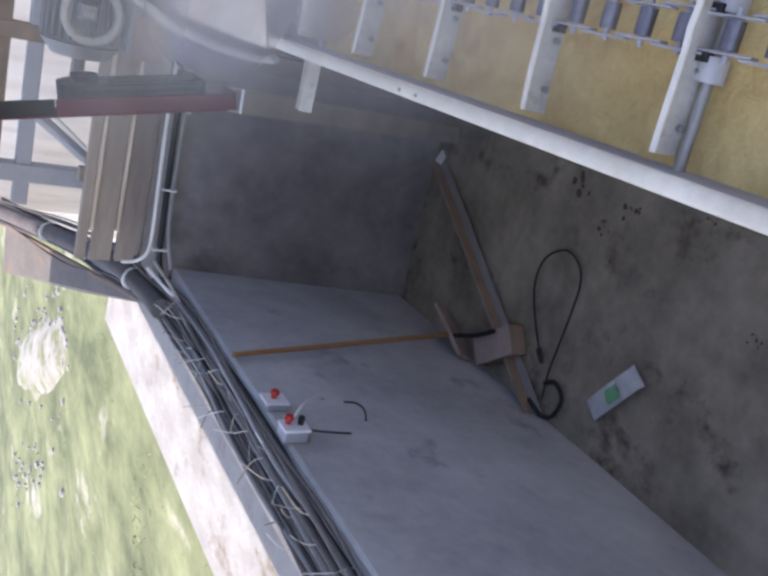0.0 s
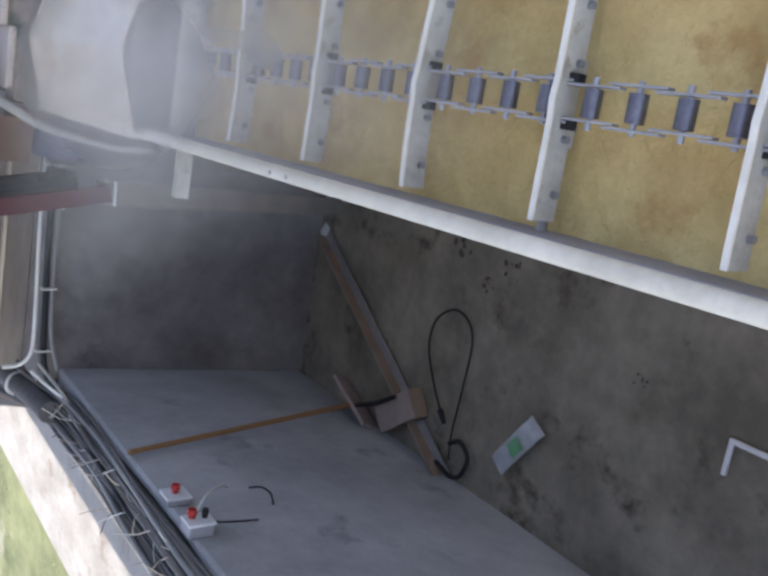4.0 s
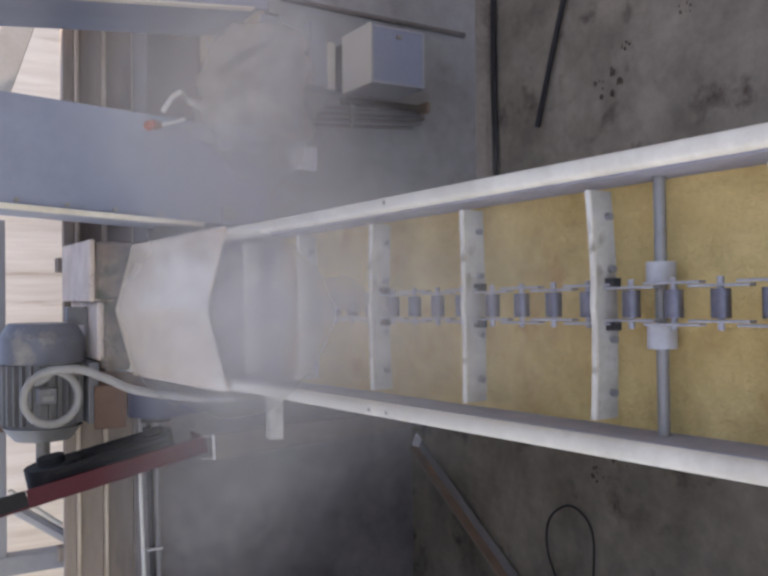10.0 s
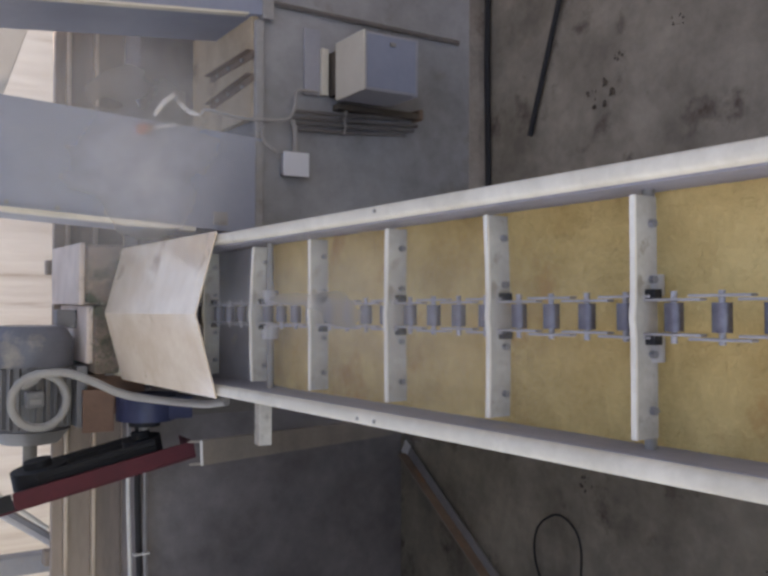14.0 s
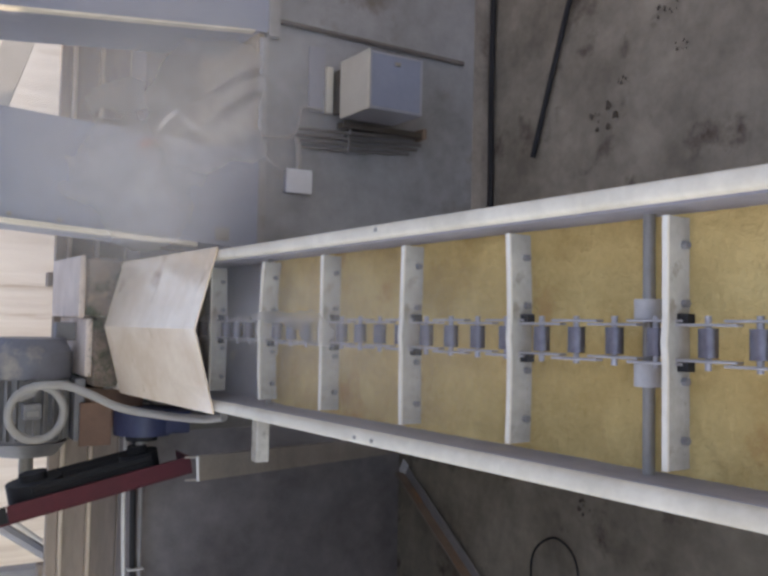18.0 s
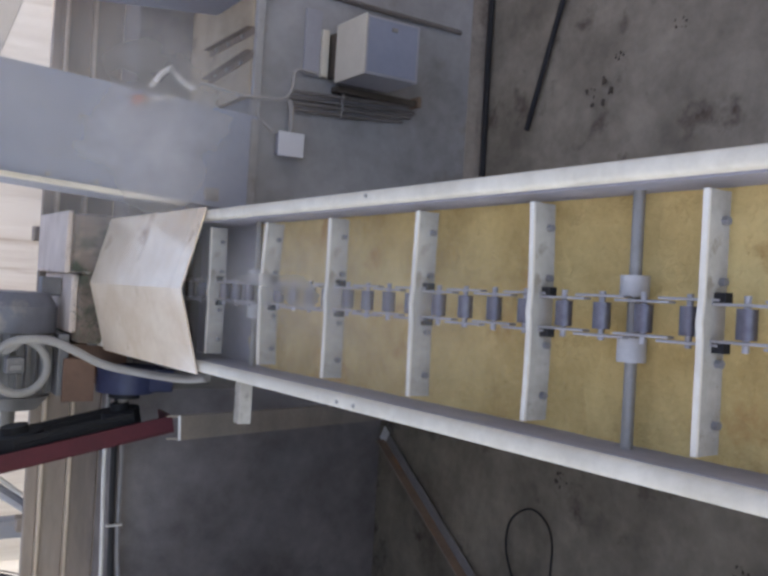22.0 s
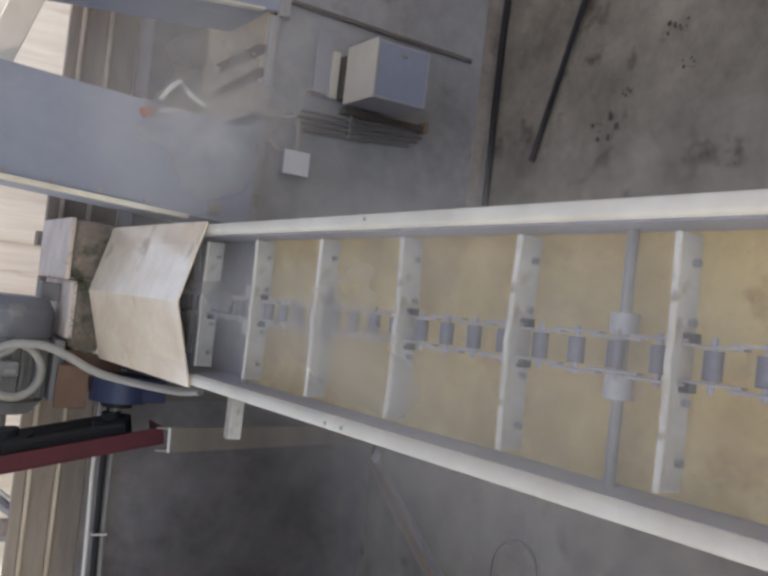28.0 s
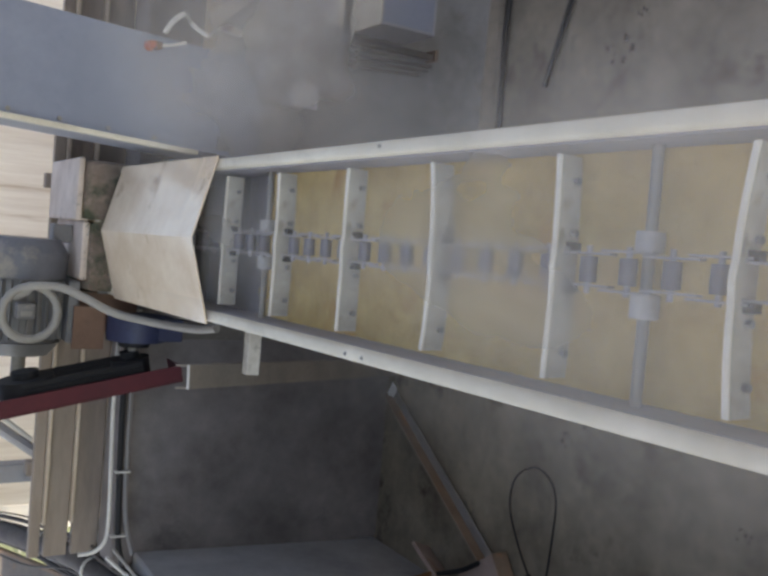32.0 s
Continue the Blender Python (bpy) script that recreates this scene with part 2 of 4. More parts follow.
PALESOIL = material("pale bare soil", (0.32, 0.31, 0.275), (0.2, 0.195, 0.15), 0.95, scale=2.6, fine=14, bump=0.4, mix=1.0, spots=(0.15, 0.165, 0.08), spot_scale=3.2, spot_at=0.5, streak=(1, 0.6, 1))
STONE = material("pale rubble", (0.42, 0.4, 0.37), (0.26, 0.245, 0.22), 0.95, scale=4, fine=30, bump=0.1)
TILE = material("roof sheet", (0.62, 0.6, 0.57), (0.5, 0.48, 0.45), 0.7, scale=1.5, fine=20, bump=0.1)
FOIL = material("silver packet film", (0.55, 0.56, 0.58), (0.4, 0.41, 0.43), 0.35, metal=0.3, scale=20, fine=60, bump=0.2)
GREENINK = material("green packet print", (0.16, 0.4, 0.22), (0.1, 0.3, 0.15), 0.5, scale=20, fine=60, bump=0.05)
YELLOWBOARD = material("pale yellow board", (0.55, 0.43, 0.29), (0.38, 0.29, 0.19), 0.8, scale=5, fine=50, bump=0.15, mix=0.95, spots=(0.27, 0.2, 0.14), spot_scale=5, spot_at=0.58)
TANSTAIN = material("rust-stained mortar", (0.31, 0.265, 0.22), (0.19, 0.16, 0.13), 0.9, scale=5, fine=40, bump=0.3, mix=1.0, spots=(0.12, 0.09, 0.07), spot_scale=6, spot_at=0.54)
DARKPIPE = material("dusty grey-brown conduit", (0.2, 0.175, 0.155), (0.12, 0.105, 0.095), 0.7, scale=10, fine=80, bump=0.1)
PALEBRICK = material("dusty pinkish brick", (0.37, 0.285, 0.255), (0.24, 0.18, 0.16), 0.9, scale=12, fine=80, bump=0.3, spots=(0.25, 0.12, 0.09), spot_scale=9, spot_at=0.6)
CHAFF = material("dry grey-green chaff", (0.2, 0.19, 0.13), (0.12, 0.115, 0.08), 0.9, scale=20, fine=60, bump=0.0)
PINKCREAM = material("pinkish dusty cream paint", (0.78, 0.65, 0.56), (0.58, 0.46, 0.38), 0.7, scale=9, fine=60, bump=0.12, mix=0.9, spots=(0.2, 0.15, 0.12), spot_scale=14, spot_at=0.62)
ORANGE = material("rusty orange plate", (0.27, 0.15, 0.1), (0.17, 0.095, 0.065), 0.7, scale=8, fine=60, bump=0.15)


# ---- mesh helpers ----
def box(bm, x0, x1, y0, y1, z0, z1, bevel=0.0, m=None):
    made = bmesh.ops.create_cube(bm, size=1.0, matrix=Matrix.LocRotScale(((x0 + x1) / 2, (y0 + y1) / 2, (z0 + z1) / 2), None, (abs(x1 - x0), abs(y1 - y0), abs(z1 - z0))))
    verts = made["verts"]
    if bevel:
        edges = list({e for v in verts for e in v.link_edges})
        r = bmesh.ops.bevel(bm, geom=edges, offset=bevel, segments=2, profile=0.5, affect="EDGES")
        verts = list({v for f in r["faces"] for v in f.verts} | {v for v in verts if v.is_valid})
    if m is not None:
        bmesh.ops.transform(bm, matrix=m, verts=[v for v in verts if v.is_valid])
    return bm


def cyl(bm, a, b, r, r2=None, seg=16, caps=True):
    a, b = Vector(a), Vector(b)
    d = b - a
    m = Matrix.Translation((a + b) / 2) @ d.to_track_quat("Z", "Y").to_matrix().to_4x4()
    bmesh.ops.create_cone(bm, cap_ends=caps, segments=seg, radius1=r, radius2=r if r2 is None else r2, depth=d.length, matrix=m)
    return bm


def tube(bm, pts, r, seg=8):
    """A round tube through the points, smoothed by Catmull-Rom."""
    p = [Vector(q) for q in pts]
    p = [p[0] * 2 - p[1]] + p + [p[-1] * 2 - p[-2]]
    line = []
    for i in range(1, len(p) - 2):
        for k in range(6):
            t = k / 6
            line.append(0.5 * (2 * p[i] + (p[i + 1] - p[i - 1]) * t + (2 * p[i - 1] - 5 * p[i] + 4 * p[i + 1] - p[i + 2]) * t * t + (3 * p[i] - p[i - 1] - 3 * p[i + 1] + p[i + 2]) * t ** 3))
    line.append(p[-2])
    rings = []
    side = Vector((0, 0, 1))
    for i, q in enumerate(line):
        d = (line[min(i + 1, len(line) - 1)] - line[max(i - 1, 0)]).normalized()
        x = side.cross(d)
        if x.length < 0.05:
            x = Vector((1, 0, 0)).cross(d)
        x.normalize()
        y = d.cross(x)
        side = y if i == 0 else side
        rings.append([bm.verts.new(q + r * (math.cos(2 * math.pi * k / seg) * x + math.sin(2 * math.pi * k / seg) * y)) for k in range(seg)])
    for u, v in zip(rings, rings[1:]):
        for k in range(seg):
            bm.faces.new((u[k], u[(k + 1) % seg], v[(k + 1) % seg], v[k]))
    bm.faces.new(rings[0][::-1])
    bm.faces.new(rings[-1])
    return bm


def prism(bm, profile, x0, x1, axis="x"):
    """A profile of (a, b) points drawn out along an axis."""
    def at(v, q):
        return {"x": (v, q[0], q[1]), "y": (q[0], v, q[1]), "z": (q[0], q[1], v)}[axis]
    u = [bm.verts.new(at(x0, q)) for q in profile]
    v = [bm.verts.new(at(x1, q)) for q in profile]
    bm.faces.new(u)
    bm.faces.new(v[::-1])
    for k in range(len(u)):
        j = (k + 1) % len(u)
        bm.faces.new((u[k], v[k], v[j], u[j]))
    bmesh.ops.recalc_face_normals(bm, faces=bm.faces)
    return bm


def meshed(name, bm, mat, smooth=False):
    bmesh.ops.recalc_face_normals(bm, faces=bm.faces)
    me = bpy.data.meshes.new(name)
    bm.to_mesh(me)
    bm.free()
    me.materials.append(mat)
    if smooth:
        me.shade_smooth()
        me.set_sharp_from_angle(angle=radians(40))
    return me


def part(name, bm, mat, parent, label="", smooth=False):
    ob = new(name, meshed(name, bm, mat, smooth))
    ob.parent = parent
    return tagged(ob, label)


def thing(name, label, category, m=None, group="", kind=""):
    ob = new(name)
    ob.empty_display_size = 0.1
    if m is not None:
        ob.matrix_world = m
    return tagged(ob, label, category, group, kind)


def solid(name, bm, mat, label, category, kind="", smooth=False, group=""):
    return tagged(new(name, meshed(name, bm, mat, smooth)), label, category, group, kind)


def B(*a, **k):
    return box(bmesh.new(), *a, **k)


def rough_grid(x0, x1, y0, y1, nx, ny, height):
    bm = bmesh.new()
    rows = [[bm.verts.new((x0 + (x1 - x0) * i / nx, y0 + (y1 - y0) * j / ny, 0)) for i in range(nx + 1)] for j in range(ny + 1)]
    for row in rows:
        for v in row:
            v.co.z = height(v.co.x, v.co.y)
    for a, b in zip(rows, rows[1:]):
        for i in range(nx):
            bm.faces.new((a[i], a[i + 1], b[i + 1], b[i]))
    return bm


# ---- structure ----
YB, YR, HB = 4.652, 4.079, 1.12
FLOORTOP = rough_grid(-0.08, 3.6, -2.0, YB + 0.02, 90, 150, lambda x, y: 0.006 * (noise.noise((x * 1.3, y * 1.3, 2)) + 0.4 * noise.noise((x * 6, y * 6, 5))) - 0.004)
floor = solid("floor", FLOORTOP, FLOOR, "worn brown-grey concrete floor with dark stains", "floor", "structure", True)
wl = prism(bmesh.new(), [(-0.19, -0.3), (-0.07, -0.3), (-0.055, 0.0), (0.002, 1.03), (-0.008, 1.038), (-0.19, 1.038)], -2.2, YB + 0.2, "y")
solid("wall_west", wl, WALL_LEFT, "low blue-grey cement parapet wall with damp streaks", "wall", "structure")
solid("ledge", B(-0.77, -0.194, -2.2, 5.9, -0.3, 0.985, 0.012), LEDGE, "broad whitewashed ledge with brown stains outside the parapet", "ledge", "structure")
# Thin grey strip that puts the ledge's inner shade into colour.
solid("ledge_shade", B(-0.4, -0.2165, -2.2, 5.6, 0.9855, 0.993, 0.003), PALELIP, "thin grey strip standing for the ledge's shaded inner part", "ledge", "structure")
solid("wall_north", B(-0.05, 3.6, YB, YB + 0.2, -0.1, HB, 0.01), WALL_DARK, "dark brown cement wall below the plank fence", "wall", "structure")
solid("plinth", B(1.02, 3.6, YR, YB - 0.004, -0.1, 0.9, 0.012), WALL_GREY, "grey rendered plinth with a dusty ledge", "plinth", "structure")
solid("skirting", prism(bmesh.new(), [(YR - 0.016, -0.02), (YR + 0.01, -0.02), (YR + 0.01, 0.078), (YR - 0.003, 0.075), (YR - 0.012, 0.04)], 1.02, 3.6, "x"), TANSTAIN, "rust-stained mortar skirting along the plinth foot", "skirting", "structure")
# Added unseen wall; its height holds back sky light from the east.
solid("wall_east", B(3.6, 3.8, -2.2, YB + 0.2, -0.1, 2.8), WALL_GREY, "added grey side wall, out of view, blocking low sky", "wall", "structure")
# Added wall behind the camera, kept low so sky light comes in.
solid("wall_south", B(-0.19, 3.6, -2.4, -2.2, -0.3, 0.9), WALL_GREY, "added low grey rear wall, out of view", "wall", "structure")
# Unseen roof: edges place the ledge's shadow and admit sky, pale tone bounces light.
solid("ceiling", B(-1.75, 1.05, 1.35, YB + 0.9, 3.2, 3.26), TILE, "unseen roof over the shed, edges and pale tone set for the light", "roof", "structure")
solid("ground", rough_grid(-60, 60, -40, 120, 120, 160, lambda x, y: -0.32 + (0.05 * noise.noise((x * 0.6, y * 0.6, 1)) if x < 6 else 0)), GRASS, "grassy ground with bare soil patches", "ground", "structure", True)

# ---- conveyor ----
CO, CA, CB, CW = Vector((0.9735, 3.6425, 1.1957)), 0.0531, -0.0131, 0.412
CU = Vector((math.sin(CB) * math.cos(CA), math.cos(CB) * math.cos(CA), math.sin(CA)))
CC = Vector((math.cos(CB), -math.sin(CB), 0))
CN = CC.cross(CU)
CM = Matrix(((CC.x, CU.x, CN.x, CO.x), (CC.y, CU.y, CN.y, CO.y), (CC.z, CU.z, CN.z, CO.z), (0, 0, 0, 1)))
S0, S1 = -3.5, 0.84
conveyor = thing("chain_conveyor", "cream-painted steel drag chain conveyor trough carrying yellow sawdust", "conveyor", CM)
for a, b, inner in ((0.0, 0.032, 0.029), (CW - 0.034, CW, CW - 0.031)):
    lip = [(0.0, -0.034), (0.0, -0.005), (0.0015, -0.0015), (0.005, 0.0), (0.018, 0.0), (0.023, -0.002), (0.026, -0.006), (0.0275, -0.012), (0.028, -0.034)]
    rim = prism(bmesh.new(), [(x if a < 0.1 else CW - x, z) for x, z in lip], S0, S1, "y")
    part("rim", rim, CREAM, conveyor, "cream painted folded rim", True)
    # Trough sides toned blue-grey: dust and their inner shade in the colour.
    plate = bmesh.new()
    box(plate, inner - 0.004 if a < 0.1 else inner, inner if a < 0.1 else inner + 0.004, S0, S1, -0.32, -0.012)
    part("side_plate", plate, DECK, conveyor, "dusty inner side plate, its shade put in the blue-grey")
# Bottom toned grey, not cream: the shade inside is in its colour.
part("bottom_plate", B(0.025, CW - 0.027, S0, S1, -0.326, -0.318), MOTOR, conveyor, "dusty grey bottom, the inner shade put in its tone")
part("end_plate", B(0.025, CW - 0.027, S0 - 0.006, S0, -0.326, -0.03), CREAM, conveyor)
deck = rough_grid(0.029, CW - 0.031, S0 + 0.02, 0.02, 44, 430, lambda x, y: -0.1 - 0.03 * max(0.0, (y + 0.2 + 0.12 * noise.noise((x * 9, 2, 2))) / 0.2) ** 1.5 + 0.006 * noise.noise((x * 7, y * 7, 3)) + 0.0035 * noise.noise((x * 40, y * 40, 8)) + 0.002 * noise.noise((x * 110, y * 110, 4)))
tagged(part("sawdust_bed", deck, SAWDUST, conveyor, "fluffy yellow sawdust lying in the trough", True), kind="stuff")
part("deck_plate", B(0.0295, CW - 0.0315, -1.0, 0.3, -0.125, -0.119), DECK, conveyor, "blue-grey deck plate")
for s in (-2.41, -1.285, -0.158):
    part("cross_shaft", cyl(bmesh.new(), (0.025, s, -0.068), (CW - 0.027, s, -0.068), 0.0085, seg=20), ROD, conveyor, "grey steel cross shaft", True)
    for a, b in ((0.147, 0.18), (0.236, 0.265)):
        c = cyl(bmesh.new(), (a, s, -0.068), (b, s, -0.068), 0.02, seg=24)
        part("collar", c, NYLON, conveyor, "white nylon collar", True)
for x, ss in ((0.011, (-0.655, -0.713, -2.1)), (CW - 0.01, (-0.716, -1.9))):
    for s in ss:
        part("rim_bolt", cyl(bmesh.new(), (x, s, -0.001), (x, s, 0.002), 0.004, seg=10), ROD, conveyor, "dark bolt in the rim")
# gabled head cover
hood = bmesh.new()
HX = ((-0.006, 0.006), (0.02, 0.012), (0.208, 0.062), (CW - 0.02, 0.012), (CW + 0.006, 0.006))
prof = [(x, z) for x, z in HX] + [(x, z - 0.004) for x, z in reversed(HX)]
prism(hood, prof, 0.0, 0.75, "y")
part("head_cover", hood, HOOD, conveyor, "dusty gabled sheet metal head cover")
part("head_plate", B(0.0, CW, 0.841, 0.85, -0.32, 0.03), MOTOR, conveyor)


def flight_thing(bend, paint, look_of_it):
    ob = thing("drag_flight", look_of_it + " conveyor flight bolted to four roller chain pitches", "conveyor flight", CM, "flights on the drag chain")
    xs = np.linspace(-0.162, 0.162, 13)

    def off(x):
        return bend * (x / 0.16) ** 2 + 0.35 * bend * (x / 0.16)
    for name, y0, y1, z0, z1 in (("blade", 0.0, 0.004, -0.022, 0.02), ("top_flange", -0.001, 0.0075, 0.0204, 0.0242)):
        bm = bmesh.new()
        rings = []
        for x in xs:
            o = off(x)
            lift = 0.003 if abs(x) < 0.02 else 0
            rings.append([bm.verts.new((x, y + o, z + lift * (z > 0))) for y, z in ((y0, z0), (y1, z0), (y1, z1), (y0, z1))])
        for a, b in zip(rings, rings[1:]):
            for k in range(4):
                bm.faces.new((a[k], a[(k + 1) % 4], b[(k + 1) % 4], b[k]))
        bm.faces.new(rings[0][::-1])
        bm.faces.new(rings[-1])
        # Blade gets the darker tone, so its shade below the flange is painted.
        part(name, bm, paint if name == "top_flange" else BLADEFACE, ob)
    for x in (-0.125, -0.05, 0.05, 0.125):
        part("bolt", cyl(bmesh.new(), (x, off(x) - 0.008, -0.009), (x, off(x) + 0.0, -0.009), 0.0058, seg=6), MOTOR, ob, "grey bolt head")
    for x in (-0.03, 0.03):
        part("lug", B(x - 0.007, x + 0.007, -0.016, 0.0, -0.012, 0.004, 0.001), BLACK, ob, "dark attachment lug")
    for k in range(4):
        y = 0.035 + 0.07 * k
        part("roller", cyl(bmesh.new(), (-0.0185, y, 0), (0.0185, y, 0), 0.0125, seg=16), STEEL, ob, "dark blue-grey roller", True)
        part("pin", cyl(bmesh.new(), (-0.034, y, 0), (0.034, y, 0), 0.0045, seg=10), PLATE, ob, "", True)
        for x in ((-0.0225, 0.0225) if k % 2 else (-0.0275, 0.0275)):
            part("link_plate", B(x - 0.0018, x + 0.0018, y - 0.044, y + 0.044, -0.0075, 0.0075, 0.0012), PLATE, ob)
    return ob


# ---- motions ----
PITCH, SPEED, PHASE, UNITS = 0.288, 0.51994, -0.0664, 28
# Offsets over time, fitted so the flights line up in the camera's view.
VIEW_SHIFT = [(0.0, -0.056), (1.0, -0.058), (2.0, -0.047), (3.0, -0.04), (4.5, -0.015), (6.0, 0.01), (7.0, 0.013), (8.0, 0.012), (9.0, 0.019), (10.0, 0.024), (11.0, 0.029), (12.0, 0.014), (13.0, -0.002), (16.0, 0.0), (17.0, 0.01), (18.0, 0.011), (19.0, 0.003), (20.0, 0.002), (21.0, -0.003), (22.0, 0.0), (23.0, 0.01), (24.0, -0.006), (25.0, -0.022), (26.5, -0.024), (28.0, -0.022), (29.0, -0.01), (30.0, -0.007), (31.0, -0.003), (32.0, -0.006)]
RSP = 0.085
RUN = (UNITS * PITCH - 2 * math.pi * RSP) / 2
HEAD, CHAIN_H = 0.42, -0.0445


def on_loop(d):
    """The pose of a flight d metres along the chain's loop, from the head along the upper run."""
    d %= UNITS * PITCH
    arc = math.pi * RSP
    if d < RUN:
        s, h, th = HEAD - d, CHAIN_H, 0.0
    elif d < RUN + arc:
        th = (d - RUN) / RSP
        s, h = HEAD - RUN - RSP * math.sin(th), CHAIN_H - RSP + RSP * math.cos(th)
    elif d < 2 * RUN + arc:
        th = math.pi
        s, h = HEAD - RUN + (d - RUN - arc), CHAIN_H - 2 * RSP
    else:
        th = math.pi + (d - 2 * RUN - arc) / RSP
        s, h = HEAD - RSP * math.sin(th), CHAIN_H - RSP + RSP * math.cos(th)
    return CM @ Matrix.Translation((0.208, s, h)) @ Matrix.Rotation(th, 4, "X")


clean = [flight_thing(b, FLIGHT, "worn white") for b in (0.0, 0.004, -0.003, 0.012, -0.011)]
chipped = [flight_thing(b, CHIPPED, "badly chipped white") for b in (0.002, -0.004, 0.006)]
flights = []
for k in range(UNITS):
    pool, at = (chipped, k) if 14 <= k <= 20 else (clean, (0, 1, 2, 0, 4, 1, 3)[k % 7])
    ob = pool[at % len(pool)]
    flights.append(copy_thing(ob, CM) if ob in flights else ob)


def motions():
    shift_t, shift_d = zip(*VIEW_SHIFT)
    for k, ob in enumerate(flights):
        d0 = HEAD - PHASE - k * PITCH
        walk(ob, [(i * 0.1, on_loop(d0 + SPEED * i * 0.1 - float(np.interp(i * 0.1, shift_t, shift_d)))) for i in range(321)])
    for ob, rows in CLOUDS:
        walk(ob, rows)


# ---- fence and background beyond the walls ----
def eye_scaled(k, x, y, z):
    """Scale k about the camera's eye: farther off, yet fitted to the view."""
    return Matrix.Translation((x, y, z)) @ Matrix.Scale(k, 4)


fence = thing("plank_fence", "weathered brown plank fence with pale board edges on the dark wall", "fence", eye_scaled(1.08, -0.0976, -0.1240, -0.1584), kind="structure")
for z0, z1 in ((1.172, 1.262), (1.277, 1.354), (1.3685, 1.405)):
    for x0, x1 in ((0.02, 1.2), (1.205, 2.4), (2.405, 3.6)):
        part("plank", B(x0, x1, 4.655, 4.685, z0, z1, 0.003), PLANK, fence)
for z in (1.1585, 1.2635, 1.3552):
    part("board_edge", B(0.14, 3.6, 4.635, 4.69, z, z + 0.012, 0.003), PALEWOOD, fence, "pale strip along a board edge")
for x in (0.3, 1.3, 2.2, 3.2):
    part("fence_post", B(x, x + 0.05, 4.69, 4.74, -0.1, 1.42, 0.003), PLANK, fence)
solid("shed_wall", B(-0.42, 5.0, 6.6, 6.8, -0.4, 1.9, 0.01), PLASTER, "pale plastered wall streaked with brown beyond the fence", "wall", "structure")
frame_b = thing("steel_frame", "grey steel frame of beams and a diagonal brace behind the fence", "frame", eye_scaled(1.07, -0.0854, -0.1085, -0.1386))
part("post", B(0.19, 0.26, 4.994, 5.066, -0.35, 1.95, 0.004), BOXGREY, frame_b)
part("post", B(0.72, 0.78, 4.994, 5.066, -0.35, 1.95, 0.004), RUST, frame_b)
part("beam", B(0.1, 1.5, 5.0, 5.06, 1.66, 1.72, 0.004), RUST, frame_b)
part("beam", B(0.1, 1.5, 5.0, 5.06, 1.545, 1.6, 0.004), BOXGREY, frame_b)
part("brace", cyl(bmesh.new(), (0.47, 4.98, 1.56), (0.3, 4.98, 1.33), 0.022, seg=8), BOXGREY, frame_b)
part("brace", cyl(bmesh.new(), (0.51, 4.97, 1.54), (0.36, 4.97, 1.36), 0.008, seg=8), WHITEPIPE, frame_b)
part("rail", B(0.1, 1.5, 5.01, 5.05, 1.25, 1.3, 0.004), BOXGREY, frame_b)
pale = bmesh.new()
box(pale, -0.72, -0.3, 7.0, 7.7, -0.4, 1.2, 0.05)
mach = thing("white_machine", "weathered white machine housing standing outdoors", "machine")
part("housing", pale, PLASTER, mach)
part("lid", B(-0.7, -0.32, 6.98, 7.6, 1.201, 1.26, 0.03), LEDGE, mach)
slant = thing("white_strut", "white-painted diagonal timber strut leaning beyond the fence", "strut")
part("timber", B(-0.03, 0.03, -0.06, 0.06, 0, 1.1, 0.004, m=Matrix.Translation((2.62, 5.5, 1.345)) @ Vector((-0.36, 0, 0.118)).to_track_quat("Z", "Y").to_matrix().to_4x4()), WHITEPIPE, slant)
part("foot_board", B(1.9, 3.2, 5.45, 5.6, -0.35, 1.24, 0.004), PALEWOOD, slant)

# ---- cables on the parapet ----
rnd = random.Random(4)
bundle = thing("cable_bundle", "bundle of dark electric cables tied along the parapet top", "cables")
for k in range(26):
    x, r = -0.185 + 0.0068 * k, rnd.choice((0.0035, 0.005, 0.0075, 0.0045))
    z = 1.039 + r + (0.01 if k % 3 == 1 else 0.0)
    pts = [(x + rnd.uniform(-0.018, 0.018), y, z + rnd.uniform(0, 0.016)) for y in (-1.8, -0.6, 0.6, 1.6, 2.2, 2.6, 3.0, 3.35, 3.7, 4.05, 4.4)]
    j1, j2 = rnd.uniform(-0.03, 0.03), rnd.uniform(0.0, 0.05)
    pts += [(-0.2 + 0.0058 * k, 4.72, 1.068 + 0.01 * (k % 3)), (-0.225 + 0.0065 * k + j1, 5.05, 1.125 + j2), (-0.32 + 0.0065 * k - j1, 5.6, 1.245 + j2), (-0.45 + 0.0046 * k + j1, 6.5, 1.48 + j2)]
    part("cable", tube(bmesh.new(), pts, r, 7), (CABLEGREY, CABLEGREY, DARKPIPE, CABLEGREY, MOTOR, BLACK)[k % 6], bundle, "", True)
part("wrapped_core", tube(bmesh.new(), [(-0.13, 4.55, 1.085), (-0.14, 4.8, 1.105), (-0.15, 5.1, 1.165), (-0.235, 5.6, 1.28), (-0.39, 6.5, 1.515)], 0.042, 10), CABLEGREY, bundle, "dark taped core of the bundle", True)
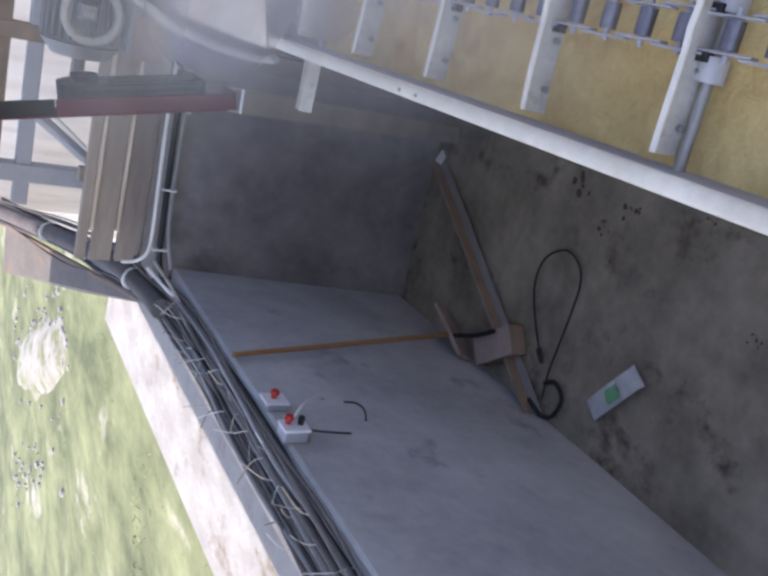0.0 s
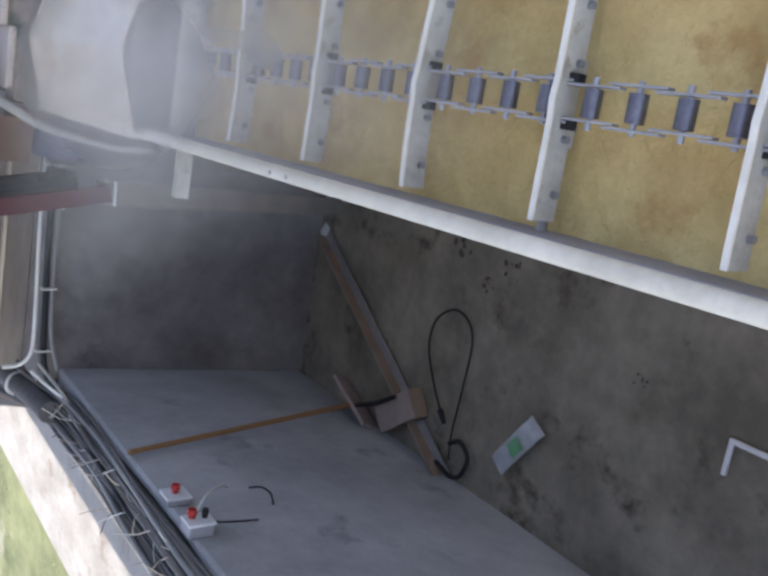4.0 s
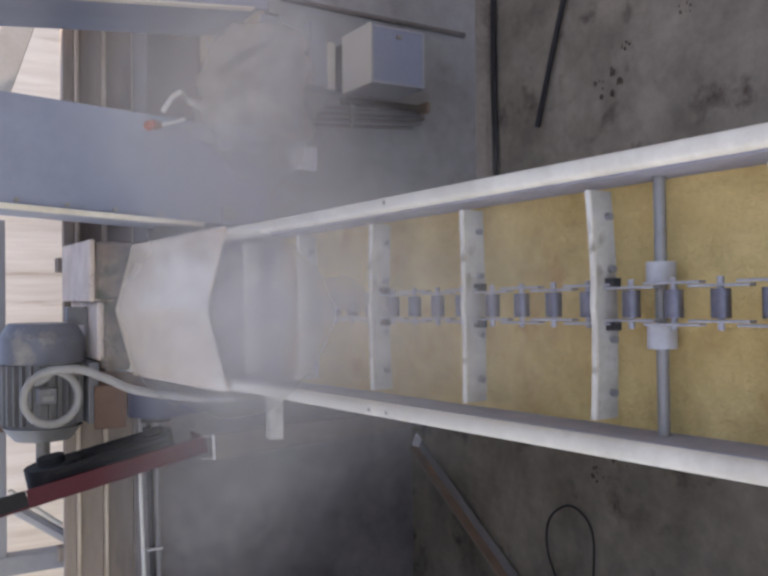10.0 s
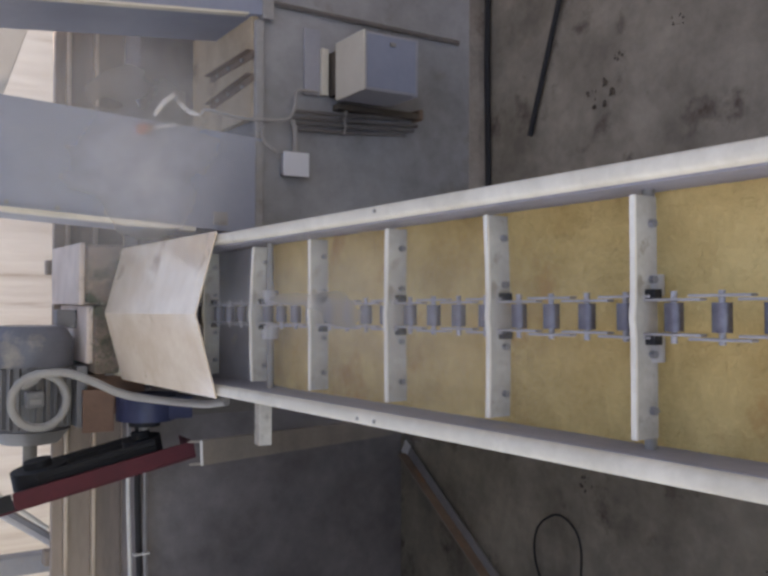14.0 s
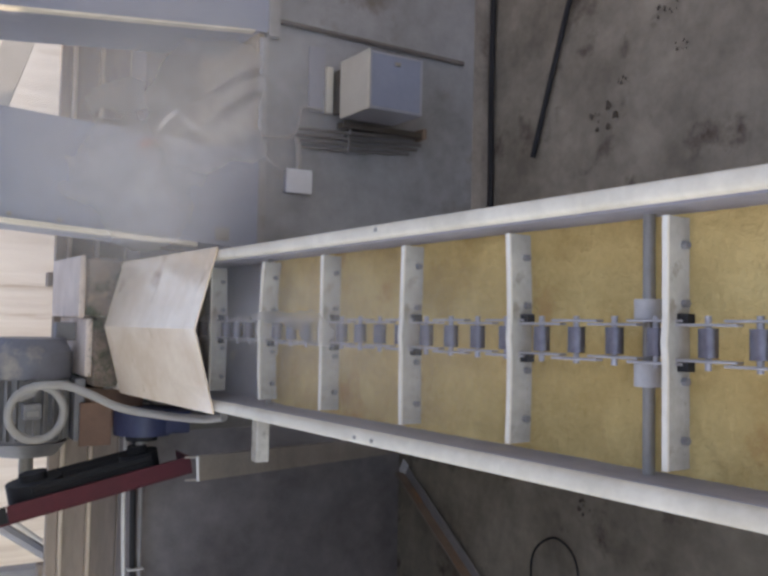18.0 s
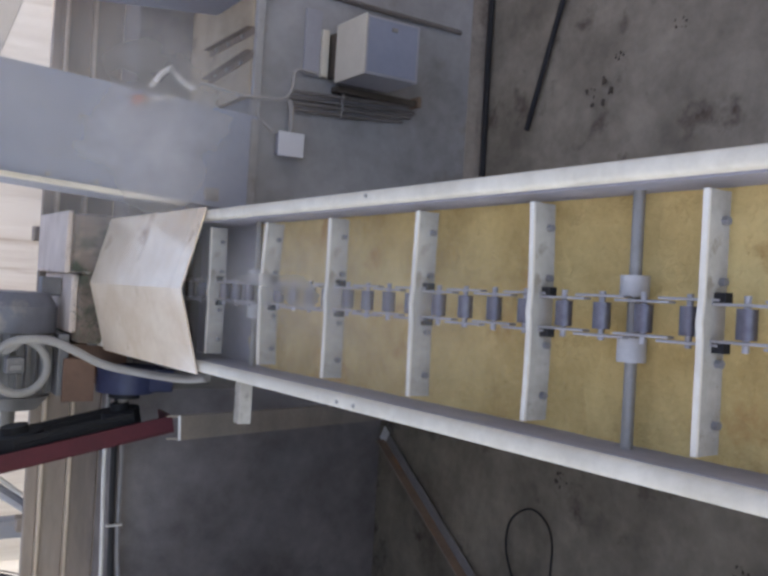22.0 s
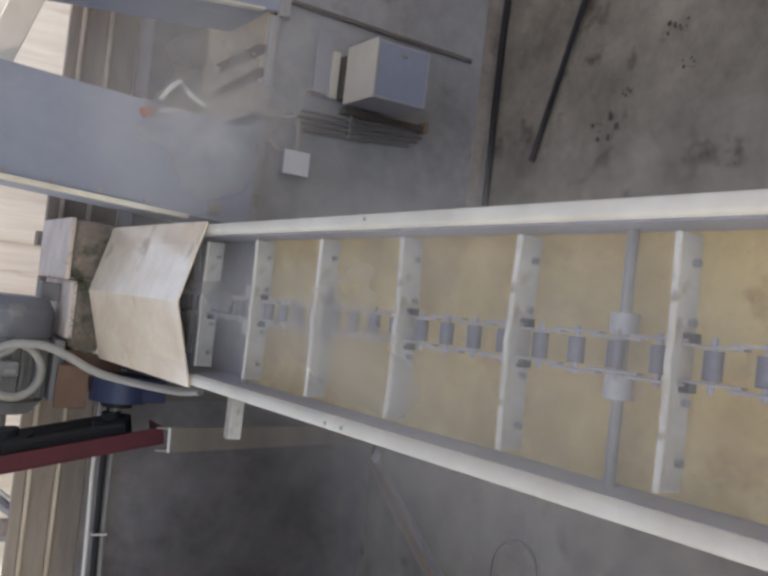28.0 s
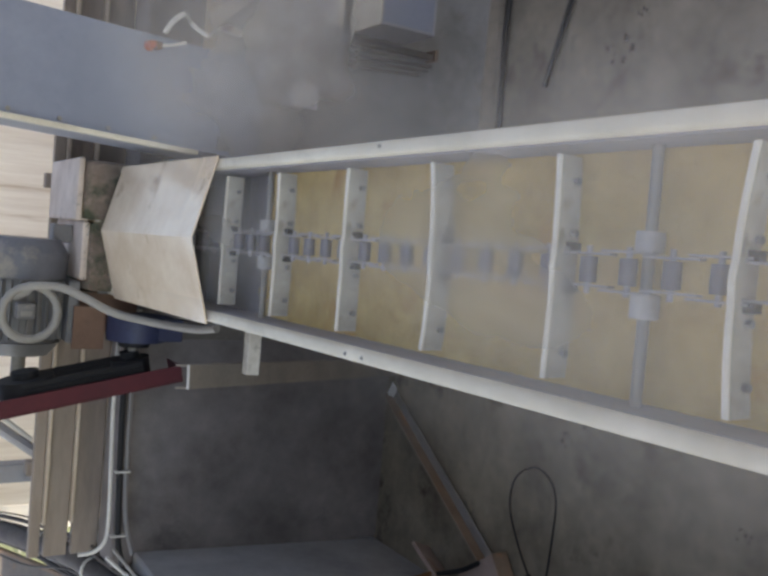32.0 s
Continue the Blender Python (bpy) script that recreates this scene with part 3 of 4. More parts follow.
for y, x, z in ((4.9, -0.145, 1.12), (5.35, -0.19, 1.222), (5.8, -0.27, 1.333)):
    part("band", cyl(bmesh.new(), (x, y - 0.006, z - 0.002), (x, y + 0.006, z + 0.002), 0.05, seg=16), WHITEPIPE, bundle, "pale plastic band")
for k in range(58):
    y = 2.2 + 2.3 * k / 57 + rnd.uniform(-0.02, 0.02)
    x = rnd.uniform(-0.2, -0.03)
    dx, dy, up = rnd.uniform(-0.06, 0.06), rnd.uniform(-0.07, 0.07), rnd.uniform(0.02, 0.1)
    part("cable_tie", tube(bmesh.new(), [(x, y, 1.045), (x + 0.2 * dx, y + 0.2 * dy, 1.055 + 0.45 * up), (x + dx, y + dy, 1.055 + up)], rnd.uniform(0.0012, 0.0022), 5), (WHITEPIPE, PALEWOOD, CONDUIT)[k % 3], bundle, "pale loose cable tie end")
solid("batten", B(-0.216, -0.1955, -1.8, 4.82, 0.9935, 1.058, 0.003), PALEWOOD, "pale thin timber batten edging the cables", "batten", "structure")
beam = thing("rising_beam", "rusty beam carrying the cables up from the corner", "beam")
part("beam_bar", tube(bmesh.new(), [(-0.225, 4.82, 1.05), (-0.357, 5.6, 1.22), (-0.472, 6.5, 1.475)], 0.014, 6), RUST, beam)
# Sheet shaped to the view; the shade under the cables is its dark colour.
sheet = bmesh.new()
quad = [sheet.verts.new(v) for v in ((-0.24, 4.86, 1.045), (-0.472, 6.5, 1.455), (-0.76, 6.5, 1.445), (-0.5, 5.6, 1.17))]
sheet.faces.new(quad)
solidq = bmesh.ops.extrude_face_region(sheet, geom=list(sheet.faces))
bmesh.ops.translate(sheet, vec=(0, 0, -0.006), verts=[g for g in solidq["geom"] if isinstance(g, bmesh.types.BMVert)])
part("shade_sheet", sheet, DUSTSTEEL, beam, "grey sheet under the beam, its shade put in the colour")

pipe = thing("white_conduit", "white plastic conduit along the wall top", "conduit")
part("conduit", tube(bmesh.new(), [(0.95, 4.565, 1.168), (0.6, 4.565, 1.172), (0.35, 4.565, 1.165), (0.16, 4.565, 1.16), (0.085, 4.568, 1.168), (0.045, 4.585, 1.2), (0.03, 4.61, 1.245)], 0.007, 8), WHITEPIPE, pipe, "", True)
wires = thing("wall_cable", "black cable clipped along the top of the dark wall", "cable")
part("cable", tube(bmesh.new(), [(1.1, 4.572, 1.135), (0.6, 4.572, 1.138), (0.3, 4.572, 1.13), (0.08, 4.57, 1.12), (-0.02, 4.6, 1.09)], 0.011, 8), BLACK, wires, "", True)
part("cable", tube(bmesh.new(), [(1.1, 4.567, 1.11), (0.6, 4.57, 1.112), (0.2, 4.567, 1.105), (0.03, 4.56, 1.07)], 0.008, 8), MOTOR, wires, "", True)
for x in (0.1, 0.33, 0.62, 0.9):
    part("clip", B(x, x + 0.006, 4.552, 4.575, 1.098, 1.152, 0.001), WHITEPIPE, wires)
part("loose_wire", tube(bmesh.new(), [(0.03, 4.56, 1.16), (-0.02, 4.5, 1.1), (-0.05, 4.45, 1.05)], 0.006, 6), WHITEPIPE, wires)
part("loose_wire", tube(bmesh.new(), [(0.06, 4.55, 1.14), (0.0, 4.46, 1.09), (-0.06, 4.38, 1.05)], 0.006, 6), CONDUIT, wires)


# ---- switch boxes on the parapet's inner face ----
def switch_box(y0, y1, z0, z1, depth, buttons, name="push_button_box"):
    ob = thing(name, "white push button box with a red button on the parapet", "switch", group="switch boxes")
    part("housing", B(0.002, depth - 0.008, y0 + 0.003, y1 - 0.003, z0 + 0.003, z1 - 0.003, 0.004), BOXGREY, ob, "grey switch housing")
    part("cover", B(depth - 0.0075, depth, y0, y1, z0, z1, 0.002), PLASTIC, ob, "white switch cover")
    for dy, dz, mat in buttons:
        y, z = y0 + dy, z0 + dz
        b = part("button", cyl(bmesh.new(), (depth, y, z), (depth + 0.014, y, z), 0.008, 0.009, seg=16), BLACK if mat is BLACK else REDBUTTON, ob, "black button" if mat is BLACK else "red stop button", True)
        part("button_cap", cyl(bmesh.new(), (depth + 0.014, y, z), (depth + 0.024, y, z), 0.014 if mat is not BLACK else 0.01, 0.011 if mat is not BLACK else 0.008, seg=16), mat, b, "", True)
    return ob


switch_box(3.522, 3.59, 0.974, 1.046, 0.028, [(0.036, 0.038, REDBUTTON)])
sb = switch_box(3.348, 3.412, 0.98, 1.056, 0.042, [(0.042, 0.054, REDBUTTON), (0.036, 0.02, BLACK)])
part("lead", tube(bmesh.new(), [(0.034, 3.37, 0.984), (0.03, 3.365, 0.95), (0.012, 3.385, 0.88), (0.0, 3.4, 0.83)], 0.003, 6), BLACK, sb, "black cable lead", True)
part("lead", tube(bmesh.new(), [(0.046, 3.4, 1.02), (0.08, 3.43, 0.98), (0.055, 3.51, 0.9), (0.0, 3.6, 0.83)], 0.0035, 6), WHITEPIPE, sb, "pale cable lead", True)
lead = thing("loose_cable_end", "short black cable end against the cement wall", "cable")
part("cable", tube(bmesh.new(), [(-0.01, 3.6, 0.76), (0.002, 3.57, 0.735), (0.0, 3.53, 0.725), (-0.012, 3.49, 0.735)], 0.003, 6), BLACK, lead, "", True)

# ---- floor things ----
hoe = thing("hoe", "long-handled hoe with a brown wooden handle leaning on the parapet", "hoe")
part("handle", cyl(bmesh.new(), (0.024, 3.842, 1.045), (0.012, 4.102, 0.06), 0.0088, 0.0105, seg=14), WOOD, hoe, "brown wooden handle", True)
part("blade", B(-0.135, 0.135, -0.008, 0.008, -0.05, 0.05, 0.003, m=pose(0.012, 4.115, 0.052, 25, 0, 66)), PALEBRICK, hoe, "dull dust-covered blade")
part("tang", tube(bmesh.new(), [(0.02, 4.07, 0.08), (0.085, 3.93, 0.09), (0.141, 3.846, 0.08)], 0.009, 6), BLACK, hoe, "dark bent tang")
brick = thing("brick", "dusty reddish brick lying beside the hoe", "brick")
# Block darker than its top: the shade on the sides is in the colour.
part("block", B(-0.055, 0.055, -0.11, 0.11, 0, 0.065, 0.005, m=pose(0.082, 3.85, 0.0, 0, 0, 37)), RUST, brick)
part("pale_top", B(-0.053, 0.053, -0.108, 0.108, 0.0655, 0.069, 0.001, m=pose(0.082, 3.85, 0.0, 0, 0, 37)), PALEBRICK, brick, "paler pinkish top of the brick")
bar = thing("angle_bar", "dusty grey angle steel bar lying across the concrete floor", "steel bar")
bm = bmesh.new()
d = Vector((0.595, 4.572, 0.012)) - Vector((-0.05, 3.56, 0.012))
to_bar = Matrix.Translation((-0.05, 3.56, 0.012)) @ d.to_track_quat("Y", "Z").to_matrix().to_4x4()
part("base_leg", box(bm, -0.021, 0.019, 0, d.length, 0, 0.005, 0.001, m=to_bar), MOTOR, bar, "dusty grey flat leg")
part("upright_leg", B(-0.021, -0.016, 0, d.length, 0.0055, 0.045, 0.001, m=to_bar), RUST, bar, "rusty upright leg")
part("pale_edge", B(-0.0212, -0.0155, 0.1, d.length, 0.0455, 0.0475, m=to_bar), STRUT, bar, "pale strip along the upright leg")
part("tip", B(-0.03, 0.03, -0.012, 0.03, 0.006, 0.01, m=Matrix.Translation((0.595, 4.572, 0.012)) @ d.to_track_quat("Y", "Z").to_matrix().to_4x4()), PLASTIC, bar, "bare white tip")
shackle = thing("shackle", "black wire shackle lying at the foot of the bar", "shackle")
part("loop", tube(bmesh.new(), [(-0.02, 3.63, 0.02), (-0.03, 3.56, 0.03), (-0.035, 3.53, 0.02), (-0.01, 3.5, 0.015), (0.06, 3.48, 0.02), (0.1, 3.52, 0.03), (0.07, 3.58, 0.02)], 0.008, 8), BLACK, shackle, "", True)
loopw = thing("cable_loop", "loop of thin black cable lying on the concrete floor", "cable")
part("cable", tube(bmesh.new(), [(0.156, 3.66, 0.016), (0.231, 3.725, 0.012), (0.338, 3.785, 0.012), (0.428, 3.786, 0.012), (0.485, 3.745, 0.012), (0.517, 3.673, 0.012), (0.491, 3.602, 0.012), (0.432, 3.571, 0.012), (0.338, 3.571, 0.012), (0.231, 3.578, 0.012), (0.104, 3.587, 0.012), (0.01, 3.575, 0.015)], 0.0036, 8), BLACK, loopw, "", True)
part("plug", cyl(bmesh.new(), (0.16, 3.663, 0.018), (0.12, 3.63, 0.016), 0.011, 0.007, seg=10), BLACK, loopw)
sach = thing("packet", "crumpled silver packet with a green print on the floor", "packet")
bm = rough_grid(-0.118, 0.118, -0.036, 0.036, 22, 9, lambda x, y: 0.012 + 0.012 * math.cos(x * 9) * math.cos(y * 24) + 0.006 * noise.noise((x * 30, y * 30, 1)))
bmesh.ops.transform(bm, matrix=pose(0.194, 3.274, 0.006, 0, 0, -35), verts=bm.verts)
bm2 = bmesh.ops.extrude_face_region(bm, geom=list(bm.faces))
bmesh.ops.translate(bm, vec=(0, 0, -0.003), verts=[g for g in bm2["geom"] if isinstance(g, bmesh.types.BMVert)])
part("film", bm, FOIL, sach, "", True)
bm = rough_grid(-0.03, 0.028, -0.026, 0.02, 10, 9, lambda x, y: 0.0165 + 0.012 * math.cos(x * 9) * math.cos(y * 24) + 0.006 * noise.noise((x * 30, y * 30, 1)))
bmesh.ops.transform(bm, matrix=pose(0.194, 3.274, 0.006, 0, 0, -35), verts=bm.verts)
part("print", bm, GREENINK, sach, "green printed patch", True)
stick = thing("black_stick", "thin black rod lying on the concrete floor", "rod")
part("rod", cyl(bmesh.new(), (1.782, 3.816, 0.014), (2.62, 3.53, 0.014), 0.0095, 0.009, seg=10), BLACK, stick, "", True)
seam = thing("floor_pipe", "dark tube drawn along the seam at the plinth foot", "conduit")
part("pipe", tube(bmesh.new(), [(1.2, 4.048, 0.013), (1.68, 4.046, 0.013), (2.1, 4.05, 0.015), (2.6, 4.046, 0.013), (3.3, 4.048, 0.013)], 0.0105, 8), BLACK, seam, "", True)
for k, (x, y, s) in enumerate(((0.74, 3.7, 0.05), (0.71, 3.47, 0.035), (0.635, 3.56, 0.025), (0.8, 3.16, 0.018), (1.86, 3.5, 0.05), (1.96, 3.42, 0.02), (2.13, 3.25, 0.03), (2.02, 3.2, 0.02), (0.55, 2.9, 0.02))):
    bm = bmesh.new()
    for j in range(9):
        p = Vector((x + rnd.uniform(-s, s), y + rnd.uniform(-s, s) * 1.2, 0.004))
        w = s * rnd.uniform(0.08, 0.34)
        n = 11
        rim = [bm.verts.new(p + Vector((math.cos(6.283 * i / n), 0.8 * math.sin(6.283 * i / n), 0)) * w * rnd.uniform(0.55, 1.25)) for i in range(n)]
        top = [bm.verts.new(p + 0.6 * (v.co - p) + Vector((0, 0, 0.14 * w + rnd.uniform(0, 0.1) * w))) for v in rim]
        for i in range(n):
            bm.faces.new((rim[i], rim[(i + 1) % n], top[(i + 1) % n], top[i]))
        bm.faces.new(top)
    solid("debris", bm, BARK, "small dark scrap of rag and bark on the floor", "debris", group="floor debris")

# ---- conveyor supports ----
post = thing("support_strut", "dusty steel channel strut sloping from conveyor head to wall foot", "strut")
bm = prism(bmesh.new(), [(-0.033, 0), (0.033, 0), (0.033, 0.05), (0.028, 0.05), (0.028, 0.005), (-0.028, 0.005), (-0.028, 0.05), (-0.033, 0.05)], 0.0, 1.0, "z")
a, b = Vector((0.8, 3.82, 1.17)), Vector((0.713, 4.52, 0.0))
lay = Matrix.Translation(a) @ (b - a).to_track_quat("Z", "Y").to_matrix().to_4x4()
bmesh.ops.transform(bm, matrix=lay @ Matrix.Diagonal((1, 1, (b - a).length, 1)), verts=bm.verts)
part("channel", bm, STRUT, post)
part("cut_edge", B(-0.033, 0.033, -0.001, 0.006, -0.004, -0.0005, m=lay), WHITEPIPE, post, "bright cut edge")
part("bracket", B(0.79, 1.0, 3.9, 3.94, 0.93, 0.97, 0.003), CHIPPED, post, "chipped cream cross bracket")
for y, zt in ((1.9, 1.07), (2.9, 1.0), (4.1, 1.0)):
    for x, zz in ((0.975, 0), (1.35, 0)):
        leg = thing("conveyor_leg", "cream-painted steel leg under the conveyor trough", "leg", group="conveyor legs")
        top = CO.z + (y - CO.y) * math.tan(CA) - 0.33
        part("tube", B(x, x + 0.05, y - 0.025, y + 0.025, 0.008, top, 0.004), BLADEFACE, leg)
        part("foot", B(x - 0.03, x + 0.08, y - 0.055, y + 0.055, 0.0, 0.01, 0.002), RUST, leg)
brk = thing("side_bracket", "cream steel bracket bolted to the trough side", "bracket")
part("plate", B(0.872, 0.985, 1.82, 2.001, 0.988, 0.996, 0.002), BLADEFACE, brk)
part("lower_edge", B(0.856, 0.8715, 1.82, 2.001, 0.984, 0.996, 0.002), RUST, brk, "rusty lower edge")
part("bolt", cyl(bmesh.new(), (0.93, 1.9, 0.9965), (0.93, 1.9, 1.003), 0.008, seg=8), ROD, brk)
hook = thing("white_angle_rod", "thin white-painted bent rod lying on the concrete floor", "rod")
part("long_leg", B(0.494, 0.507, 2.12, 2.607, 0.003, 0.014, 0.002), PLASTIC, hook)
part("bent_end", B(0.41, 0.4935, 2.594, 2.607, 0.003, 0.014, 0.002), PLASTIC, hook)

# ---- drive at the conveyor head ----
motor = thing("electric_motor", "grey dusty finned electric motor above the conveyor head", "motor", eye_scaled(1.13, -0.1326, -0.2015, -0.2574))
MY, MZ = 4.26, 1.54
part("body", cyl(bmesh.new(), (0.815, MY, MZ), (1.0, MY, MZ), 0.098, seg=32), MOTOR, motor, "", True)
for k in range(28):
    a = 2 * math.pi * k / 28
    part("fin", B(0.825, 0.995, -0.003, 0.003, 0.096, 0.117, m=Matrix.Translation((0, MY, MZ)) @ Matrix.Rotation(a, 4, "X")), MOTOR, motor)
fan = bmesh.new()
cyl(fan, (1.0, MY, MZ), (1.075, MY, MZ), 0.119, 0.119, seg=32)
cyl(fan, (1.075, MY, MZ), (1.115, MY, MZ), 0.119, 0.095, seg=32)
part("fan_cover", fan, FANGREY, motor, "smooth grey fan cover", True)
bell = bmesh.new()
cyl(bell, (0.775, MY, MZ), (0.815, MY, MZ), 0.08, 0.112, seg=32)
part("end_bell", bell, MOTOR, motor, "", True)
part("shaft", cyl(bmesh.new(), (0.7, MY, MZ), (0.78, MY, MZ), 0.02, seg=16), ROD, motor, "steel shaft", True)
tb = part("terminal_box", B(0.89, 0.935, MY - 0.145, MY - 0.1, 1.525, 1.575, 0.006), MOTOR, motor, "grey terminal box")
part("terminal_lid", B(0.9, 0.915, MY - 0.15, MY - 0.1455, 1.535, 1.565, 0.002), CONDUIT, tb, "pale terminal lid")
part("foot", B(0.82, 1.0, MY - 0.1, MY + 0.1, 1.4, 1.43, 0.004), MOTOR, motor)
part("stand", B(0.85, 0.97, MY - 0.07, MY + 0.12, 1.222, 1.4, 0.004), ORANGE, motor, "rusty orange motor stand")
hose = thing("flexible_conduit", "grey flexible conduit looped round the motor and along the hood", "conduit", eye_scaled(1.13, -0.1586, -0.2015, -0.2574))
ring = [(0.938 + 0.073 * math.cos(a), 4.045 + 0.006 * a, 1.549 + 0.073 * math.sin(a)) for a in np.linspace(0.3, 6.2, 20)]
part("hose", tube(bmesh.new(), [(0.945, 3.75, 1.13), (0.93, 3.85, 1.16), (0.932, 3.97, 1.24), (0.954, 3.99, 1.345), (0.99, 4.0, 1.42), (1.014, 4.02, 1.48), (1.016, 4.035, 1.54)] + ring + [(0.99, 4.1, 1.56), (0.975, 4.13, 1.58)], 0.0115, 10), CONDUIT, hose, "", True)

drive = thing("belt_drive", "belt drive with black pulleys in a dark red guard", "belt drive", eye_scaled(1.13, -0.1586, -0.2015, -0.2574) @ pose(0.805, 4.0, 1.136, 0, -11.5, 0))
guard = bmesh.new()
prism(guard, [(-0.05, 0.0), (-0.045, 0.0), (-0.045, 0.12), (-0.05, 0.12)], -0.0, 0.66, "z")
part("guard_back", guard, RED, drive)
part("guard_front", B(-0.044, -0.0, -0.002, 0.004, 0.0, 0.5, 0.001), RED, drive, "dark red front flange")
part("guard_front_upper", B(-0.044, 0.0, 0.0, 0.004, 0.502, 0.66, 0.001), BLACK, drive)
part("guard_end", B(-0.044, 0.0, 0.0045, 0.12, 0.0, 0.005), RED, drive)
for z, y, r in ((0.12, 0.1, 0.055), (0.41, 0.1, 0.075)):
    p = part("pulley", cyl(bmesh.new(), (-0.02, y, z), (0.03, y, z), r, seg=28), BLACK, drive, "black cast pulley", True)
    part("hub", cyl(bmesh.new(), (0.03, y, z), (0.05, y, z), r * 0.5, seg=20), BLACK, p, "", True)
# Belts widened until nearly touching, standing in for the shade inside the guard.
for x in (-0.012, 0.004, 0.02):
    part("belt", B(x - 0.0078, x + 0.0078, 0.024, 0.034, 0.1, 0.43, 0.002), BLACK, drive, "black v-belt run, widened to fill the dark guard")
    part("belt", B(x - 0.0078, x + 0.0078, 0.166, 0.176, 0.1, 0.43, 0.002), BLACK, drive, "black v-belt run, widened to fill the dark guard")
gear = thing("gear_reducer", "dark blue gear reducer beside the conveyor head", "gearbox", eye_scaled(1.13, -0.1586, -0.2015, -0.2574))
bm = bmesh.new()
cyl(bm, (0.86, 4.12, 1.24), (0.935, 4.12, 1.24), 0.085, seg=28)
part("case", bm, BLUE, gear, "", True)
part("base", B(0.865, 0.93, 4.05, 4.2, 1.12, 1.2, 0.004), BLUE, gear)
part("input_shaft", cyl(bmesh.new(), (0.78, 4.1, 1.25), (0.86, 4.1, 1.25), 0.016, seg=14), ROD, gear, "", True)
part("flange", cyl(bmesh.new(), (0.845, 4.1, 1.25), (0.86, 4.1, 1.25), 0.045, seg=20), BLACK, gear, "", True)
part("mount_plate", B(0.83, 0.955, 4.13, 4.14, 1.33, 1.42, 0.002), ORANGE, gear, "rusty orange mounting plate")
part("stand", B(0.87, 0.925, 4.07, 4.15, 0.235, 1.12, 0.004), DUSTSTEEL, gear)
hbox = thing("bearing_box", "cream bearing housing with a dark mossy front behind the hood", "bearing housing", eye_scaled(1.13, -0.1586, -0.2015, -0.2574))
part("housing", B(1.205, 1.375, 4.1, 4.5, 1.25, 1.418, 0.02), MOSSY, hbox, "mossy brown front", True)
part("cap", B(1.2, 1.38, 4.115, 4.52, 1.4185, 1.436, 0.006), PINKCREAM, hbox, "pinkish cream dusty cap")
part("lug", B(1.13, 1.185, 4.25, 4.3, 1.4125, 1.47, 0.004), MOTOR, hbox)
part("side_block", B(1.0, 1.2, 4.11, 4.45, 1.28, 1.392, 0.012), MOSSY, hbox, "", True)
part("side_plate", B(1.03, 1.199, 4.125, 4.5, 1.3925, 1.412, 0.005), PINKCREAM, hbox, "pale dusty plate")
moss = bmesh.new()
for k in range(260):
    p = Vector((rnd.uniform(1.0, 1.22), rnd.uniform(4.08, 4.108), rnd.uniform(1.33, 1.405)))
    q = p + Vector((rnd.uniform(-0.02, 0.02), rnd.uniform(-0.025, 0.0), rnd.uniform(-0.02, 0.02)))
    w = Vector((rnd.uniform(-0.004, 0.004), 0, rnd.uniform(0.001, 0.004)))
    moss.faces.new([moss.verts.new(v) for v in (p, p + w, q)])
part("moss", moss, CHAFF, hbox, "tuft of dry grey-green chaff")

# ---- casing and electrics over the plinth ----
cas = thing("elevator_casing", "tall blue-grey painted sheet metal elevator casing with a bolted flange", "casing")
lean = 0.06


def leanx(z):
    return (z - 0.98) * lean


def slab(x0, x1, y0, y1, z0, z1):
    b = bmesh.new()
    vs = [b.verts.new((x + leanx(z), y, z)) for z in (z0, z1) for x, y in ((x0, y0), (x1, y0), (x1, y1), (x0, y1))]
    for f in ((0, 3, 2, 1), (4, 5, 6, 7), (0, 1, 5, 4), (1, 2, 6, 5), (2, 3, 7, 6), (3, 0, 4, 7)):
        b.faces.new([vs[i] for i in f])
    return b


part("front_sheet", slab(1.425, 1.724, 4.048, 4.054, 0.925, 3.0), BLUEGREY, cas)
part("side_sheet", slab(1.718, 1.724, 4.0545, 4.4, 0.9, 3.0), BLUEGREY, cas)
part("side_sheet", slab(1.425, 1.431, 4.0545, 4.4, 0.9, 3.0), BLUEGREY, cas)
part("back_sheet", slab(1.4315, 1.7175, 4.394, 4.4, 0.9, 3.0), BLUEGREY, cas)
part("flange", slab(1.412, 1.4245, 4.035, 4.075, 1.12, 3.0), CREAM, cas, "pale bolted flange strip")
for z in (1.25, 1.38, 1.51, 1.64, 1.77):
    part("bolt", cyl(bmesh.new(), (1.437 + leanx(z), 4.04, z), (1.437 + leanx(z), 4.048, z), 0.007, seg=6), ROD, cas)
part("lip", B(1.42, 2.095, 4.056, 4.0785, 0.894, 0.922, 0.004), PALELIP, cas, "pale cement lip at its foot")
second = thing("elevator_casing", "second blue-grey sheet metal elevator casing leaning towards the first", "casing")
lean = -0.1
part("front_sheet", slab(2.105, 2.42, 4.06, 4.066, 0.9, 3.0), BLUEGREY, second)
part("side_sheet", slab(2.105, 2.111, 4.0665, 4.4, 0.9, 3.0), BLUEGREY, second)
part("side_sheet", slab(2.414, 2.42, 4.0665, 4.4, 0.9, 3.0), BLUEGREY, second)
part("back_sheet", slab(2.1115, 2.4135, 4.394, 4.4, 0.9, 3.0), BLUEGREY, second)
